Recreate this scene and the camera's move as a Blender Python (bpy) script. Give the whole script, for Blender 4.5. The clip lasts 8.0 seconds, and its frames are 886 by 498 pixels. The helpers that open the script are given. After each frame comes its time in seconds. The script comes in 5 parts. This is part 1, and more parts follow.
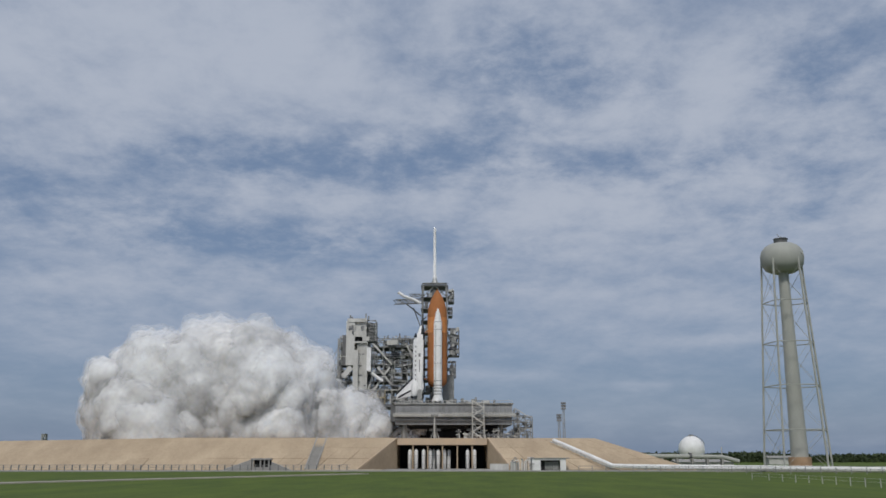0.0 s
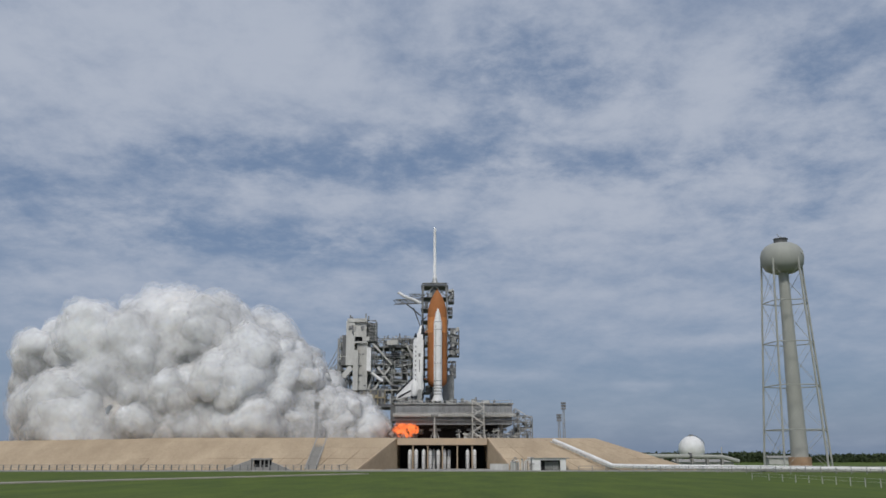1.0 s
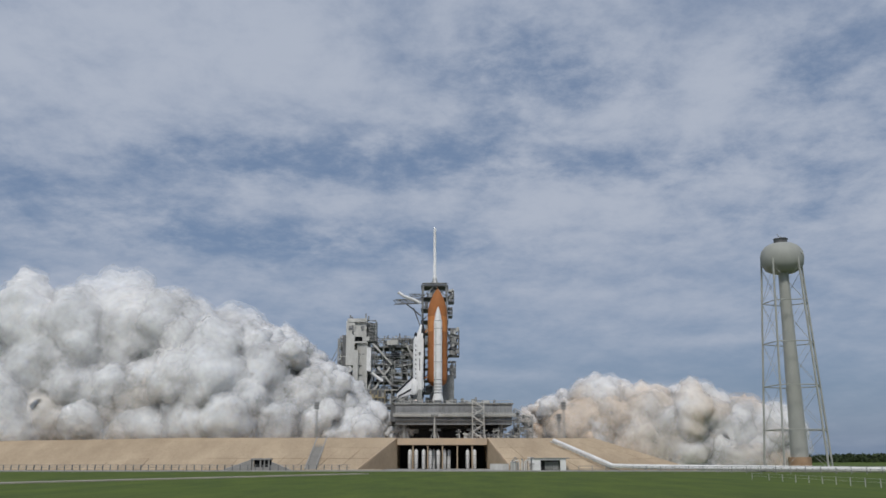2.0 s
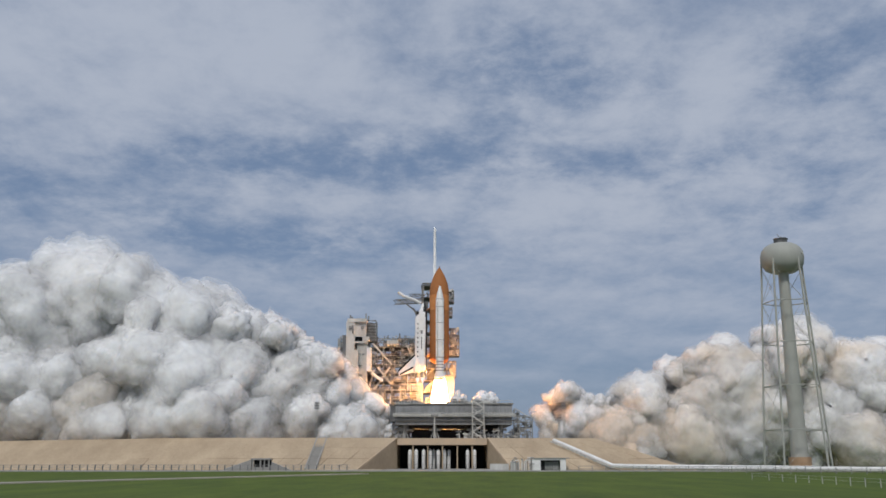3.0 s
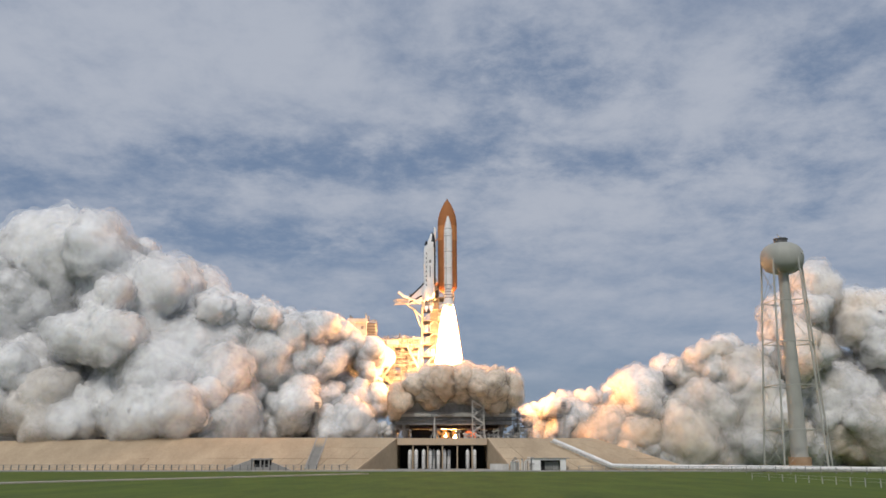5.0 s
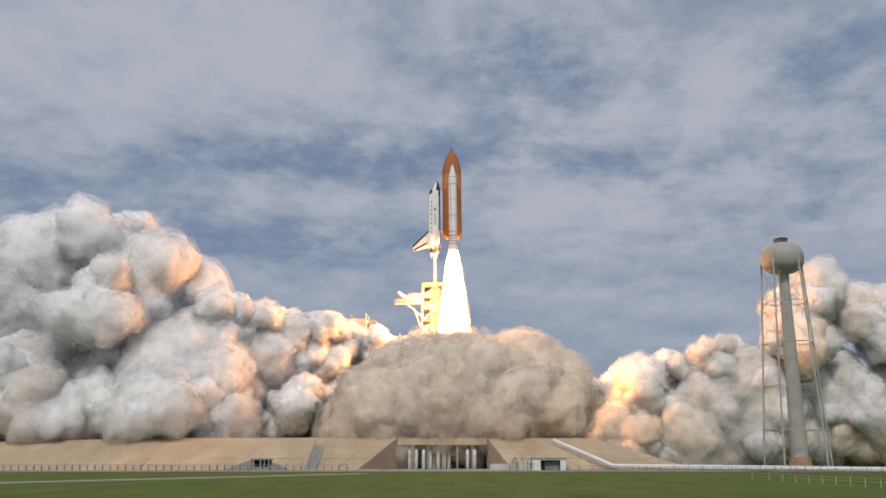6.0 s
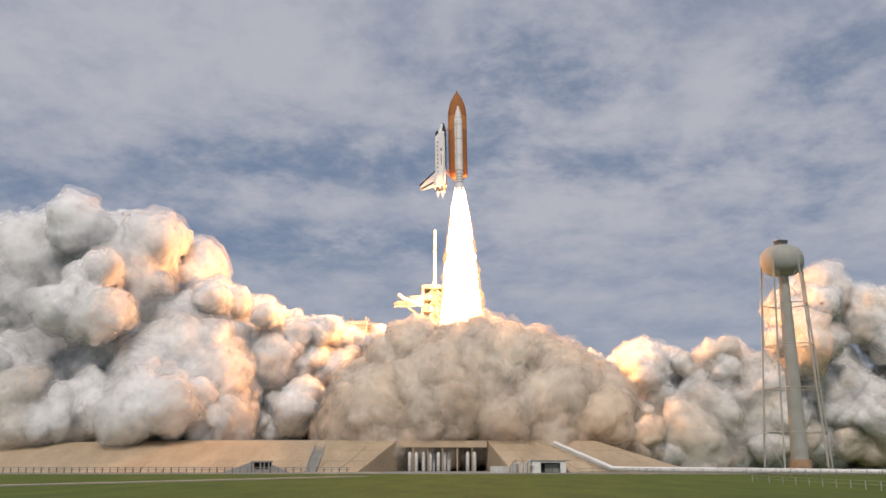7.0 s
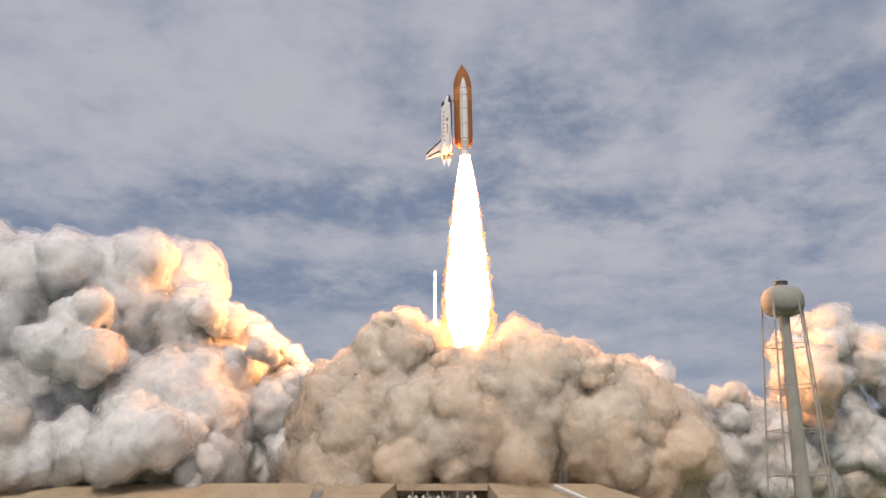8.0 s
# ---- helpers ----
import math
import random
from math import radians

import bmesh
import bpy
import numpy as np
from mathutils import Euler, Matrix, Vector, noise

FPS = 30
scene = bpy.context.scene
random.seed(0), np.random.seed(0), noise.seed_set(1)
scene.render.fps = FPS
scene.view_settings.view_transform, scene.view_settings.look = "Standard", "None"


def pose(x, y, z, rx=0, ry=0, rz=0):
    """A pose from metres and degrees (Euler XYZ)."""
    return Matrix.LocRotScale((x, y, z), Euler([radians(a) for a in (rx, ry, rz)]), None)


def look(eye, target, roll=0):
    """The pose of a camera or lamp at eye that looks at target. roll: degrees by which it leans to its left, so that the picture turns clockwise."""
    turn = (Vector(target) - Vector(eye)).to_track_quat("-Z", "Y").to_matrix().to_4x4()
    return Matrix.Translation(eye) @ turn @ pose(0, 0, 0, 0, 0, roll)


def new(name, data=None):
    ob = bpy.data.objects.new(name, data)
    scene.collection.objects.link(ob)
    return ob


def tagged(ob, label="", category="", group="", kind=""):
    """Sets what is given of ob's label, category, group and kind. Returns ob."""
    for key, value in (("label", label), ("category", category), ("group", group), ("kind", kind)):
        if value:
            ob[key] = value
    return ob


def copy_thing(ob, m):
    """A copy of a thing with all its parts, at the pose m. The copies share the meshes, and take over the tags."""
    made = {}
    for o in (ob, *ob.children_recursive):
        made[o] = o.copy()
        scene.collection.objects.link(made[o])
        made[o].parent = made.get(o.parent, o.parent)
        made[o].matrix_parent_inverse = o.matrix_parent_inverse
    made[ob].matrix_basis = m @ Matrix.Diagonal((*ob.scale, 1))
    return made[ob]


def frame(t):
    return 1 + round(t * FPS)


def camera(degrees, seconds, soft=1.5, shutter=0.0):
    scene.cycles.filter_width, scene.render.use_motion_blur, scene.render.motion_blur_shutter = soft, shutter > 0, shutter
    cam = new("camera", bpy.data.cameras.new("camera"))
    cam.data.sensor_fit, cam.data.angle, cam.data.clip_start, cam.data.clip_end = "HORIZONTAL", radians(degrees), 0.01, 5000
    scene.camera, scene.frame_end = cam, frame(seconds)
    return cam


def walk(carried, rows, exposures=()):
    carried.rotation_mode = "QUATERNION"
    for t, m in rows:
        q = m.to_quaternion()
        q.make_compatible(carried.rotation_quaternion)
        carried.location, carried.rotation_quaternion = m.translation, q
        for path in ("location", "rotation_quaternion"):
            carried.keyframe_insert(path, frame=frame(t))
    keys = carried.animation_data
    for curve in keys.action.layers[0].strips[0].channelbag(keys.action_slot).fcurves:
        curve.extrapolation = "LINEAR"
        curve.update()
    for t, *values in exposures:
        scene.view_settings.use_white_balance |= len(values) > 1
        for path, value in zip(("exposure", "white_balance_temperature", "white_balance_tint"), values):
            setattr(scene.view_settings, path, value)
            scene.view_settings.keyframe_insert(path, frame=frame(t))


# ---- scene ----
# A launch pad seen from the far side of a meadow. x to the right, y away from the camera.
EYE = (0.0, 0.0, 4.5)


def tilted(up):
    a = radians(up)
    return look(EYE, (0.0, 100 * math.cos(a), 4.5 + 100 * math.sin(a)))


cam = camera(52.93, 8.0, soft=1.6)
walk(cam, [(0, tilted(13.25)), (6.7, tilted(13.25)), (7.0, tilted(13.40)), (7.25, tilted(13.83)), (7.5, tilted(14.39)), (7.75, tilted(15.15)), (8.0, tilted(16.02))],
     exposures=[(0, -0.05, 6430, 10), (3.0, -0.05, 6380, 10), (4.5, -0.05, 6520, 10), (6.5, -0.03, 6900, 13), (8.0, 0.0, 7150, 16)])

# ---- sky and sun ----
SUN_FROM = Vector((-0.12, -0.90, 1.0)).normalized()
lamp = bpy.data.lights.new("sun", "SUN")
lamp.energy, lamp.angle, lamp.color = 2.12, radians(11.0), (1.0, 0.96, 0.90)
sun = new("sun", lamp)
sun.matrix_world = look((0, 0, 300), Vector((0, 0, 300)) - SUN_FROM)

world = bpy.data.worlds.new("sky")
scene.world = world
world.use_nodes = True


def sky_nodes():
    nt = world.node_tree
    nt.nodes.clear()
    mk, ln = nt.nodes.new, nt.links.new

    def vmath(op, a, b=None):
        n = mk("ShaderNodeVectorMath")
        n.operation = op
        for i, v in enumerate((a, b)):
            if v is None:
                continue
            if isinstance(v, (tuple, Vector)):
                n.inputs[i].default_value = v
            else:
                ln(v, n.inputs[i])
        return n

    def fmath(op, a, b=None, clamp=False):
        n = mk("ShaderNodeMath")
        n.operation, n.use_clamp = op, clamp
        for i, v in enumerate((a, b)):
            if v is None:
                continue
            if isinstance(v, (int, float)):
                n.inputs[i].default_value = v
            else:
                ln(v, n.inputs[i])
        return n.outputs[0]

    way = mk("ShaderNodeTexCoord").outputs["Generated"]
    sky = mk("ShaderNodeTexSky")
    sky.sky_type, sky.sun_disc = "NISHITA", False
    sky.sun_elevation = math.asin(SUN_FROM.z)
    sky.sun_rotation = math.atan2(SUN_FROM.x, SUN_FROM.y)
    sky.air_density, sky.dust_density, sky.ozone_density = 1.0, 1.5, 1.5
    # the cloud deck: directions flattened onto a plane high above
    sep = mk("ShaderNodeSeparateXYZ")
    ln(way, sep.inputs[0])
    low = fmath("ADD", fmath("MAXIMUM", sep.outputs[2], 0.0), 0.24)
    comb = mk("ShaderNodeCombineXYZ")
    ln(fmath("DIVIDE", sep.outputs[0], low), comb.inputs[0])
    ln(fmath("DIVIDE", sep.outputs[1], low), comb.inputs[1])

    def cloud_noise(scale, offset, detail, rough, stretch):
        m = mk("ShaderNodeMapping")
        m.inputs["Location"].default_value = (offset, offset * 0.7, 0)
        m.inputs["Scale"].default_value = (stretch, 1, 1)
        ln(comb.outputs[0], m.inputs[0])
        n = mk("ShaderNodeTexNoise")
        n.inputs["Scale"].default_value, n.inputs["Detail"].default_value, n.inputs["Roughness"].default_value = scale, detail, rough
        n.inputs["Distortion"].default_value = 0.18
        ln(m.outputs[0], n.inputs["Vector"])
        return n.outputs["Fac"]

    big = cloud_noise(1.7, 3.1, 5, 0.55, 1.2)
    fine = cloud_noise(6.0, 7.7, 9, 0.62, 1.1)
    crisp = cloud_noise(15.0, 1.9, 8, 0.66, 0.9)
    veiled = mk("ShaderNodeMapRange")
    veiled.inputs["From Min"].default_value, veiled.inputs["From Max"].default_value = 0.04, 0.26
    veiled.inputs["To Min"].default_value, veiled.inputs["To Max"].default_value = 0.25, 1.0
    ln(sep.outputs[2], veiled.inputs[0])
    ragged = fmath("ADD", fmath("MULTIPLY", fmath("SUBTRACT", fine, 0.5), 1.45), fmath("MULTIPLY", fmath("SUBTRACT", crisp, 0.5), 0.42))
    cover = fmath("ADD", fmath("ADD", big, 0.825), fmath("MULTIPLY", ragged, veiled.outputs[0]))
    spread = fmath("ADD", fmath("MULTIPLY", fmath("SUBTRACT", fmath("ADD", fine, crisp), 1.0), -1.8), 1.0)
    # gaps in the deck and thicker banks: direction (sideways, up), width, height, depth
    spots = [(0.10, 0.465, 0.085, 0.050, -0.50), (0.20, 0.430, 0.06, 0.03, -0.25), (-0.02, 0.345, 0.15, 0.030, -0.42), (-0.24, 0.345, 0.12, 0.022, -0.32), (-0.16, 0.245, 0.20, 0.020, -0.42),
             (-0.44, 0.305, 0.14, 0.030, -0.22), (0.36, 0.345, 0.20, 0.024, -0.38), (0.46, 0.465, 0.07, 0.04, -0.45), (0.42, 0.285, 0.10, 0.024, -0.26), (-0.40, 0.20, 0.35, 0.05, -0.04),
             (0.17, 0.165, 0.06, 0.02, 0.12), (0.26, 0.295, 0.10, 0.035, 0.30), (-0.12, 0.30, 0.20, 0.02, 0.15), (0.34, 0.42, 0.16, 0.05, 0.25), (-0.3, 0.45, 0.3, 0.06, 0.22),
             (0.30, 0.13, 0.06, 0.006, 0.22), (0.07, 0.09, 0.06, 0.006, 0.20), (0.22, 0.08, 0.05, 0.004, 0.15), (-0.43, 0.125, 0.04, 0.012, 0.14)]
    for sx, sz, w, h, depth in spots:
        c = Vector((sx, 1, sz)).normalized()
        d = vmath("MULTIPLY", vmath("SUBTRACT", way, tuple(c)).outputs[0], (1 / w, 1 / w, 1 / h))
        q = fmath("MULTIPLY", vmath("DOT_PRODUCT", d.outputs[0], d.outputs[0]).outputs["Value"], -0.7)
        cover = fmath("ADD", cover, fmath("MULTIPLY", fmath("MULTIPLY", fmath("EXPONENT", q), depth * 0.95), spread) if depth < 0 else fmath("MULTIPLY", fmath("EXPONENT", q), depth * 1.35))
    # thinner towards the horizon
    hz = mk("ShaderNodeMapRange")
    hz.interpolation_type = "SMOOTHSTEP"
    hz.inputs["From Min"].default_value, hz.inputs["From Max"].default_value = 0.02, 0.24
    hz.inputs["To Min"].default_value, hz.inputs["To Max"].default_value = -0.42, 0.10
    ln(sep.outputs[2], hz.inputs[0])
    cover = fmath("ADD", cover, hz.outputs[0])
    ramp = mk("ShaderNodeMapRange")
    ramp.interpolation_type = "SMOOTHSTEP"
    ramp.inputs["From Min"].default_value, ramp.inputs["From Max"].default_value = 0.68, 1.90
    ln(cover, ramp.inputs[0])
    # blue air: the sky's own light, paled by haze
    haze = mk("ShaderNodeMix")
    haze.data_type = "RGBA"
    haze.inputs["Factor"].default_value = 0.75
    haze.inputs["B"].default_value = (2.5, 3.5, 5.4, 1)
    ln(sky.outputs[0], haze.inputs["A"])
    mix = mk("ShaderNodeMix")
    mix.data_type = "RGBA"
    mix.inputs["B"].default_value = (5.9, 6.5, 7.7, 1)
    ln(ramp.outputs[0], mix.inputs["Factor"])
    ln(haze.outputs["Result"], mix.inputs["A"])
    bg = mk("ShaderNodeBackground")
    bg.inputs["Strength"].default_value = 0.0725
    ln(mix.outputs["Result"], bg.inputs["Color"])
    out = mk("ShaderNodeOutputWorld")
    ln(bg.outputs[0], out.inputs[0])


sky_nodes()

# ---- materials ----
def material(name, colour, rough=0.8, metal=0.0, vary=0.25, scale=0.3, fine=4.0, bump=0.3, second=None, stretch=(1, 1, 1), per_object=0.0, gloss=0.3):
    """A surface with stains at a large scale, grain at a small one, and a little relief."""
    m = bpy.data.materials.new(name)
    m.use_nodes = True
    nt = m.node_tree
    b = nt.nodes["Principled BSDF"]
    mk, ln = nt.nodes.new, nt.links.new
    b.inputs["Metallic"].default_value, b.inputs["Specular IOR Level"].default_value = metal, gloss
    co = mk("ShaderNodeTexCoord")
    mp = mk("ShaderNodeMapping")
    mp.inputs["Scale"].default_value = stretch
    ln(co.outputs["Object"], mp.inputs[0])
    n1, n2 = mk("ShaderNodeTexNoise"), mk("ShaderNodeTexNoise")
    for n, s, d in ((n1, scale, 5), (n2, fine, 3)):
        n.inputs["Scale"].default_value, n.inputs["Detail"].default_value, n.inputs["Roughness"].default_value = s, d, 0.62
        ln(mp.outputs[0], n.inputs["Vector"])
    add = mk("ShaderNodeMath")
    add.operation = "MULTIPLY_ADD"
    add.inputs[1].default_value = 0.4
    ln(n2.outputs["Fac"], add.inputs[0])
    ln(n1.outputs["Fac"], add.inputs[2])
    r = mk("ShaderNodeMapRange")
    r.inputs["From Min"].default_value, r.inputs["From Max"].default_value = 0.45, 0.95
    ln(add.outputs[0], r.inputs[0])
    mix = mk("ShaderNodeMix")
    mix.data_type = "RGBA"
    dark = tuple(c * (1 - vary) for c in colour) if second is None else second
    mix.inputs["A"].default_value, mix.inputs["B"].default_value = (*dark, 1), (*colour, 1)
    ln(r.outputs[0], mix.inputs["Factor"])
    res = mix.outputs["Result"]
    if per_object:
        info, hsv, mr = mk("ShaderNodeObjectInfo"), mk("ShaderNodeHueSaturation"), mk("ShaderNodeMapRange")
        mr.inputs["To Min"].default_value, mr.inputs["To Max"].default_value = 1 - per_object, 1 + per_object
        ln(info.outputs["Random"], mr.inputs[0])
        ln(mr.outputs[0], hsv.inputs["Value"])
        ln(res, hsv.inputs["Color"])
        res = hsv.outputs["Color"]
    ln(res, b.inputs["Base Color"])
    rr = mk("ShaderNodeMapRange")
    rr.inputs["To Min"].default_value, rr.inputs["To Max"].default_value = max(rough - 0.12, 0.05), min(rough + 0.1, 1)
    ln(n1.outputs["Fac"], rr.inputs[0])
    ln(rr.outputs[0], b.inputs["Roughness"])
    if bump:
        bp = mk("ShaderNodeBump")
        bp.inputs["Strength"].default_value, bp.inputs["Distance"].default_value = bump, 0.1
        ln(add.outputs[0], bp.inputs["Height"])
        ln(bp.outputs[0], b.inputs["Normal"])
    return m


def smoke_material(name, pale, dirty, lo, hi, veil=None):
    """Dense vapour: matt, lets light through, dirtier in patches. With a veil it is the thin, torn outer layer."""
    m = bpy.data.materials.new(name)
    m.use_nodes = True
    nt = m.node_tree
    nt.nodes.clear()
    mk, ln = nt.nodes.new, nt.links.new
    co, info, geo = mk("ShaderNodeTexCoord"), mk("ShaderNodeObjectInfo"), mk("ShaderNodeNewGeometry")

    def grain(scale, detail, rough):
        n = mk("ShaderNodeTexNoise")
        n.inputs["Scale"].default_value, n.inputs["Detail"].default_value, n.inputs["Roughness"].default_value = scale, detail, rough
        ln(co.outputs["Object"], n.inputs["Vector"])
        return n.outputs["Fac"]

    add = mk("ShaderNodeMath")
    add.operation = "MULTIPLY_ADD"
    add.inputs[1].default_value = 0.5
    ln(info.outputs["Random"], add.inputs[0])
    ln(grain(0.05, 3, 0.5), add.inputs[2])
    r = mk("ShaderNodeMapRange")
    r.inputs["From Min"].default_value, r.inputs["From Max"].default_value = lo, hi
    ln(add.outputs[0], r.inputs[0])
    mix = mk("ShaderNodeMix")
    mix.data_type = "RGBA"
    mix.inputs["A"].default_value, mix.inputs["B"].default_value = (*pale, 1), (*dirty, 1)
    ln(r.outputs[0], mix.inputs["Factor"])
    # vapour has no hard skin: the slope of the surface is eased towards that of the whole billow
    ball, turn, ease, unit = mk("ShaderNodeVectorMath"), mk("ShaderNodeVectorTransform"), mk("ShaderNodeMix"), mk("ShaderNodeVectorMath")
    ball.operation = unit.operation = "NORMALIZE"
    ln(co.outputs["Object"], ball.inputs[0])
    turn.vector_type, turn.convert_from, turn.convert_to = "NORMAL", "OBJECT", "WORLD"
    ln(ball.outputs[0], turn.inputs[0])
    ease.data_type = "VECTOR"
    ease.inputs["Factor"].default_value = 0.40
    ln(geo.outputs["Normal"], ease.inputs["A"])
    ln(turn.outputs[0], ease.inputs["B"])
    ln(ease.outputs["Result"], unit.inputs[0])
    bp = mk("ShaderNodeBump")
    bp.inputs["Strength"].default_value, bp.inputs["Distance"].default_value = 0.34, 2.2
    # rounded knobs with creases between them, large and small, bent by eddies
    eddy, warp = mk("ShaderNodeTexNoise"), mk("ShaderNodeVectorMath")
    eddy.inputs["Scale"].default_value, eddy.inputs["Detail"].default_value = 0.16, 4
    warp.operation, warp.inputs[1].default_value = "MULTIPLY_ADD", (7, 7, 7)
    ln(co.outputs["Object"], eddy.inputs["Vector"])
    ln(eddy.outputs["Color"], warp.inputs[0])
    ln(co.outputs["Object"], warp.inputs[2])
    height = None
    for size, amount in ((0.17, -1.0), (0.45, -0.4)):
        cell, sq = mk("ShaderNodeTexVoronoi"), mk("ShaderNodeMath")
        cell.feature = "SMOOTH_F1"
        cell.inputs["Scale"].default_value, cell.inputs["Smoothness"].default_value = size, 0.5
        ln(warp.outputs[0], cell.inputs["Vector"])
        sq.operation, sq.inputs[1].default_value, sq.inputs[2].default_value = "MULTIPLY_ADD", amount, 0.0
        ln(cell.outputs["Distance"], sq.inputs[0])
        if height is not None:
            ln(height, sq.inputs[2])
        height = sq.outputs[0]
    ln(height, bp.inputs["Height"])
    ln(unit.outputs[0], bp.inputs["Normal"])
    out = mk("ShaderNodeOutputMaterial")
    if veil is None:
        pr = mk("ShaderNodeBsdfPrincipled")
        ln(mix.outputs["Result"], pr.inputs["Base Color"])
        ln(bp.outputs[0], pr.inputs["Normal"])
        pr.inputs["Roughness"].default_value, pr.inputs["Specular IOR Level"].default_value = 1.0, 0.0
        pr.inputs["Subsurface Weight"].default_value, pr.inputs["Subsurface Scale"].default_value = 1.0, 12.0
        pr.inputs["Subsurface Radius"].default_value = (1.0, 0.9, 0.8)
        ln(pr.outputs[0], out.inputs[0])
        return m
    dif, tra, body, clear, thin, dens = mk("ShaderNodeBsdfDiffuse"), mk("ShaderNodeBsdfTranslucent"), mk("ShaderNodeMixShader"), mk("ShaderNodeBsdfTransparent"), mk("ShaderNodeMixShader"), mk("ShaderNodeMapRange")
    for n in (dif, tra):
        ln(mix.outputs["Result"], n.inputs["Color"])
        ln(bp.outputs[0], n.inputs["Normal"])
    body.inputs[0].default_value = 0.20
    ln(dif.outputs[0], body.inputs[1])
    ln(tra.outputs[0], body.inputs[2])
    dens.interpolation_type = "SMOOTHSTEP"
    dens.inputs["From Min"].default_value, dens.inputs["From Max"].default_value, dens.inputs["To Max"].default_value = 0.25, 0.72, veil
    dens.inputs["To Min"].default_value = 0.30 * veil
    ln(grain(0.16, 5, 0.58), dens.inputs[0])
    ln(dens.outputs[0], thin.inputs[0])
    ln(clear.outputs[0], thin.inputs[1])
    ln(body.outputs[0], thin.inputs[2])
    ln(thin.outputs[0], out.inputs[0])
    return m


def smoke_set(name, pale, dirty, lo, hi):
    """The dense core and three veils, thinner outwards."""
    return [smoke_material(name, pale, dirty, lo, hi)] + [smoke_material(name + "_veil", pale, dirty, lo, hi, v) for v in (0.82, 0.55, 0.24)]


def fire_material(name, colour, strength, deep=None, torn=False):
    m = bpy.data.materials.new(name)
    m.use_nodes = True
    nt = m.node_tree
    nt.nodes.clear()
    mk, ln = nt.nodes.new, nt.links.new
    co, n, mix, em, out = mk("ShaderNodeTexCoord"), mk("ShaderNodeTexNoise"), mk("ShaderNodeMix"), mk("ShaderNodeEmission"), mk("ShaderNodeOutputMaterial")
    n.inputs["Scale"].default_value, n.inputs["Detail"].default_value = 0.35, 5
    ln(co.outputs["Object"], n.inputs["Vector"])
    mix.data_type = "RGBA"
    mix.inputs["A"].default_value, mix.inputs["B"].default_value = (*(deep or colour), 1), (*colour, 1)
    ln(n.outputs["Fac"], mix.inputs["Factor"])
    ln(mix.outputs["Result"], em.inputs["Color"])
    em.inputs["Strength"].default_value = strength
    if torn:
        clear, thin, gaps, r = mk("ShaderNodeBsdfTransparent"), mk("ShaderNodeMixShader"), mk("ShaderNodeTexNoise"), mk("ShaderNodeMapRange")
        gaps.inputs["Scale"].default_value, gaps.inputs["Detail"].default_value = 0.5, 6
        ln(co.outputs["Object"], gaps.inputs["Vector"])
        r.inputs["From Min"].default_value, r.inputs["From Max"].default_value, r.inputs["To Max"].default_value = 0.42, 0.7, 0.6
        ln(gaps.outputs["Fac"], r.inputs[0])
        ln(r.outputs[0], thin.inputs[0])
        ln(clear.outputs[0], thin.inputs[1])
        ln(em.outputs[0], thin.inputs[2])
        ln(thin.outputs[0], out.inputs[0])
        return m
    ln(em.outputs[0], out.inputs[0])
    return m


GRASS = material("meadow_grass", (0.118, 0.155, 0.032), 0.95, second=(0.052, 0.084, 0.020), scale=0.11, fine=1.1, bump=0.6, stretch=(1.3, 0.3, 1), gloss=0.1)
ROAD = material("pale_road", (0.42, 0.38, 0.32), 0.95, scale=0.1, fine=2)
SLAB = material("sandy_concrete", (0.50, 0.395, 0.275), 0.9, second=(0.35, 0.27, 0.185), scale=0.10, fine=1.6, per_object=0.05, stretch=(1, 0.4, 0.4), gloss=0.1)
DECKC = material("pad_concrete", (0.47, 0.41, 0.33), 0.9, second=(0.33, 0.28, 0.22), scale=0.08, fine=1.5, gloss=0.1)
WALLC = material("retaining_concrete", (0.60, 0.44, 0.29), 0.9, second=(0.42, 0.34, 0.26), scale=0.15, fine=2, gloss=0.1)
GREYC = material("grey_concrete", (0.34, 0.33, 0.31), 0.9, scale=0.3, fine=3)
# near-black: soot on the trench floor, painted shade inside openings and under the deck
DARK = material("soot_and_shade_dark", (0.03, 0.03, 0.032), 0.8, scale=0.5, bump=0.1)
STEEL = material("grey_painted_steel", (0.36, 0.37, 0.36), 0.6, second=(0.16, 0.158, 0.15), scale=0.25, fine=2.0, per_object=0.18)
STEELD = material("dark_weathered_steel", (0.22, 0.225, 0.23), 0.65, second=(0.09, 0.09, 0.09), scale=0.3, fine=2.5, per_object=0.25)
MLPS = material("platform_steel", (0.34, 0.35, 0.36), 0.6, second=(0.17, 0.17, 0.17), scale=0.18, fine=1.4, stretch=(1, 1, 0.35))
PANEL = material("pale_wall_panel", (0.58, 0.58, 0.55), 0.6, second=(0.38, 0.37, 0.34), scale=0.25, fine=2.0, stretch=(1, 1, 0.3), per_object=0.05)
WHITE = material("white_paint", (0.82, 0.82, 0.81), 0.7, second=(0.64, 0.63, 0.61), scale=0.3, fine=2.5)
YELL = material("faded_yellow_paint", (0.50, 0.42, 0.24), 0.7, second=(0.28, 0.23, 0.15), scale=0.3, fine=2)
FOAM = material("orange_foam", (0.42, 0.175, 0.07), 0.9, second=(0.32, 0.13, 0.052), scale=0.35, fine=2.6, stretch=(1, 1, 0.5), gloss=0.1)
FOAML = material("paler_orange_foam", (0.60, 0.26, 0.10), 0.9, second=(0.50, 0.20, 0.07), scale=0.35, fine=2.6, gloss=0.1)
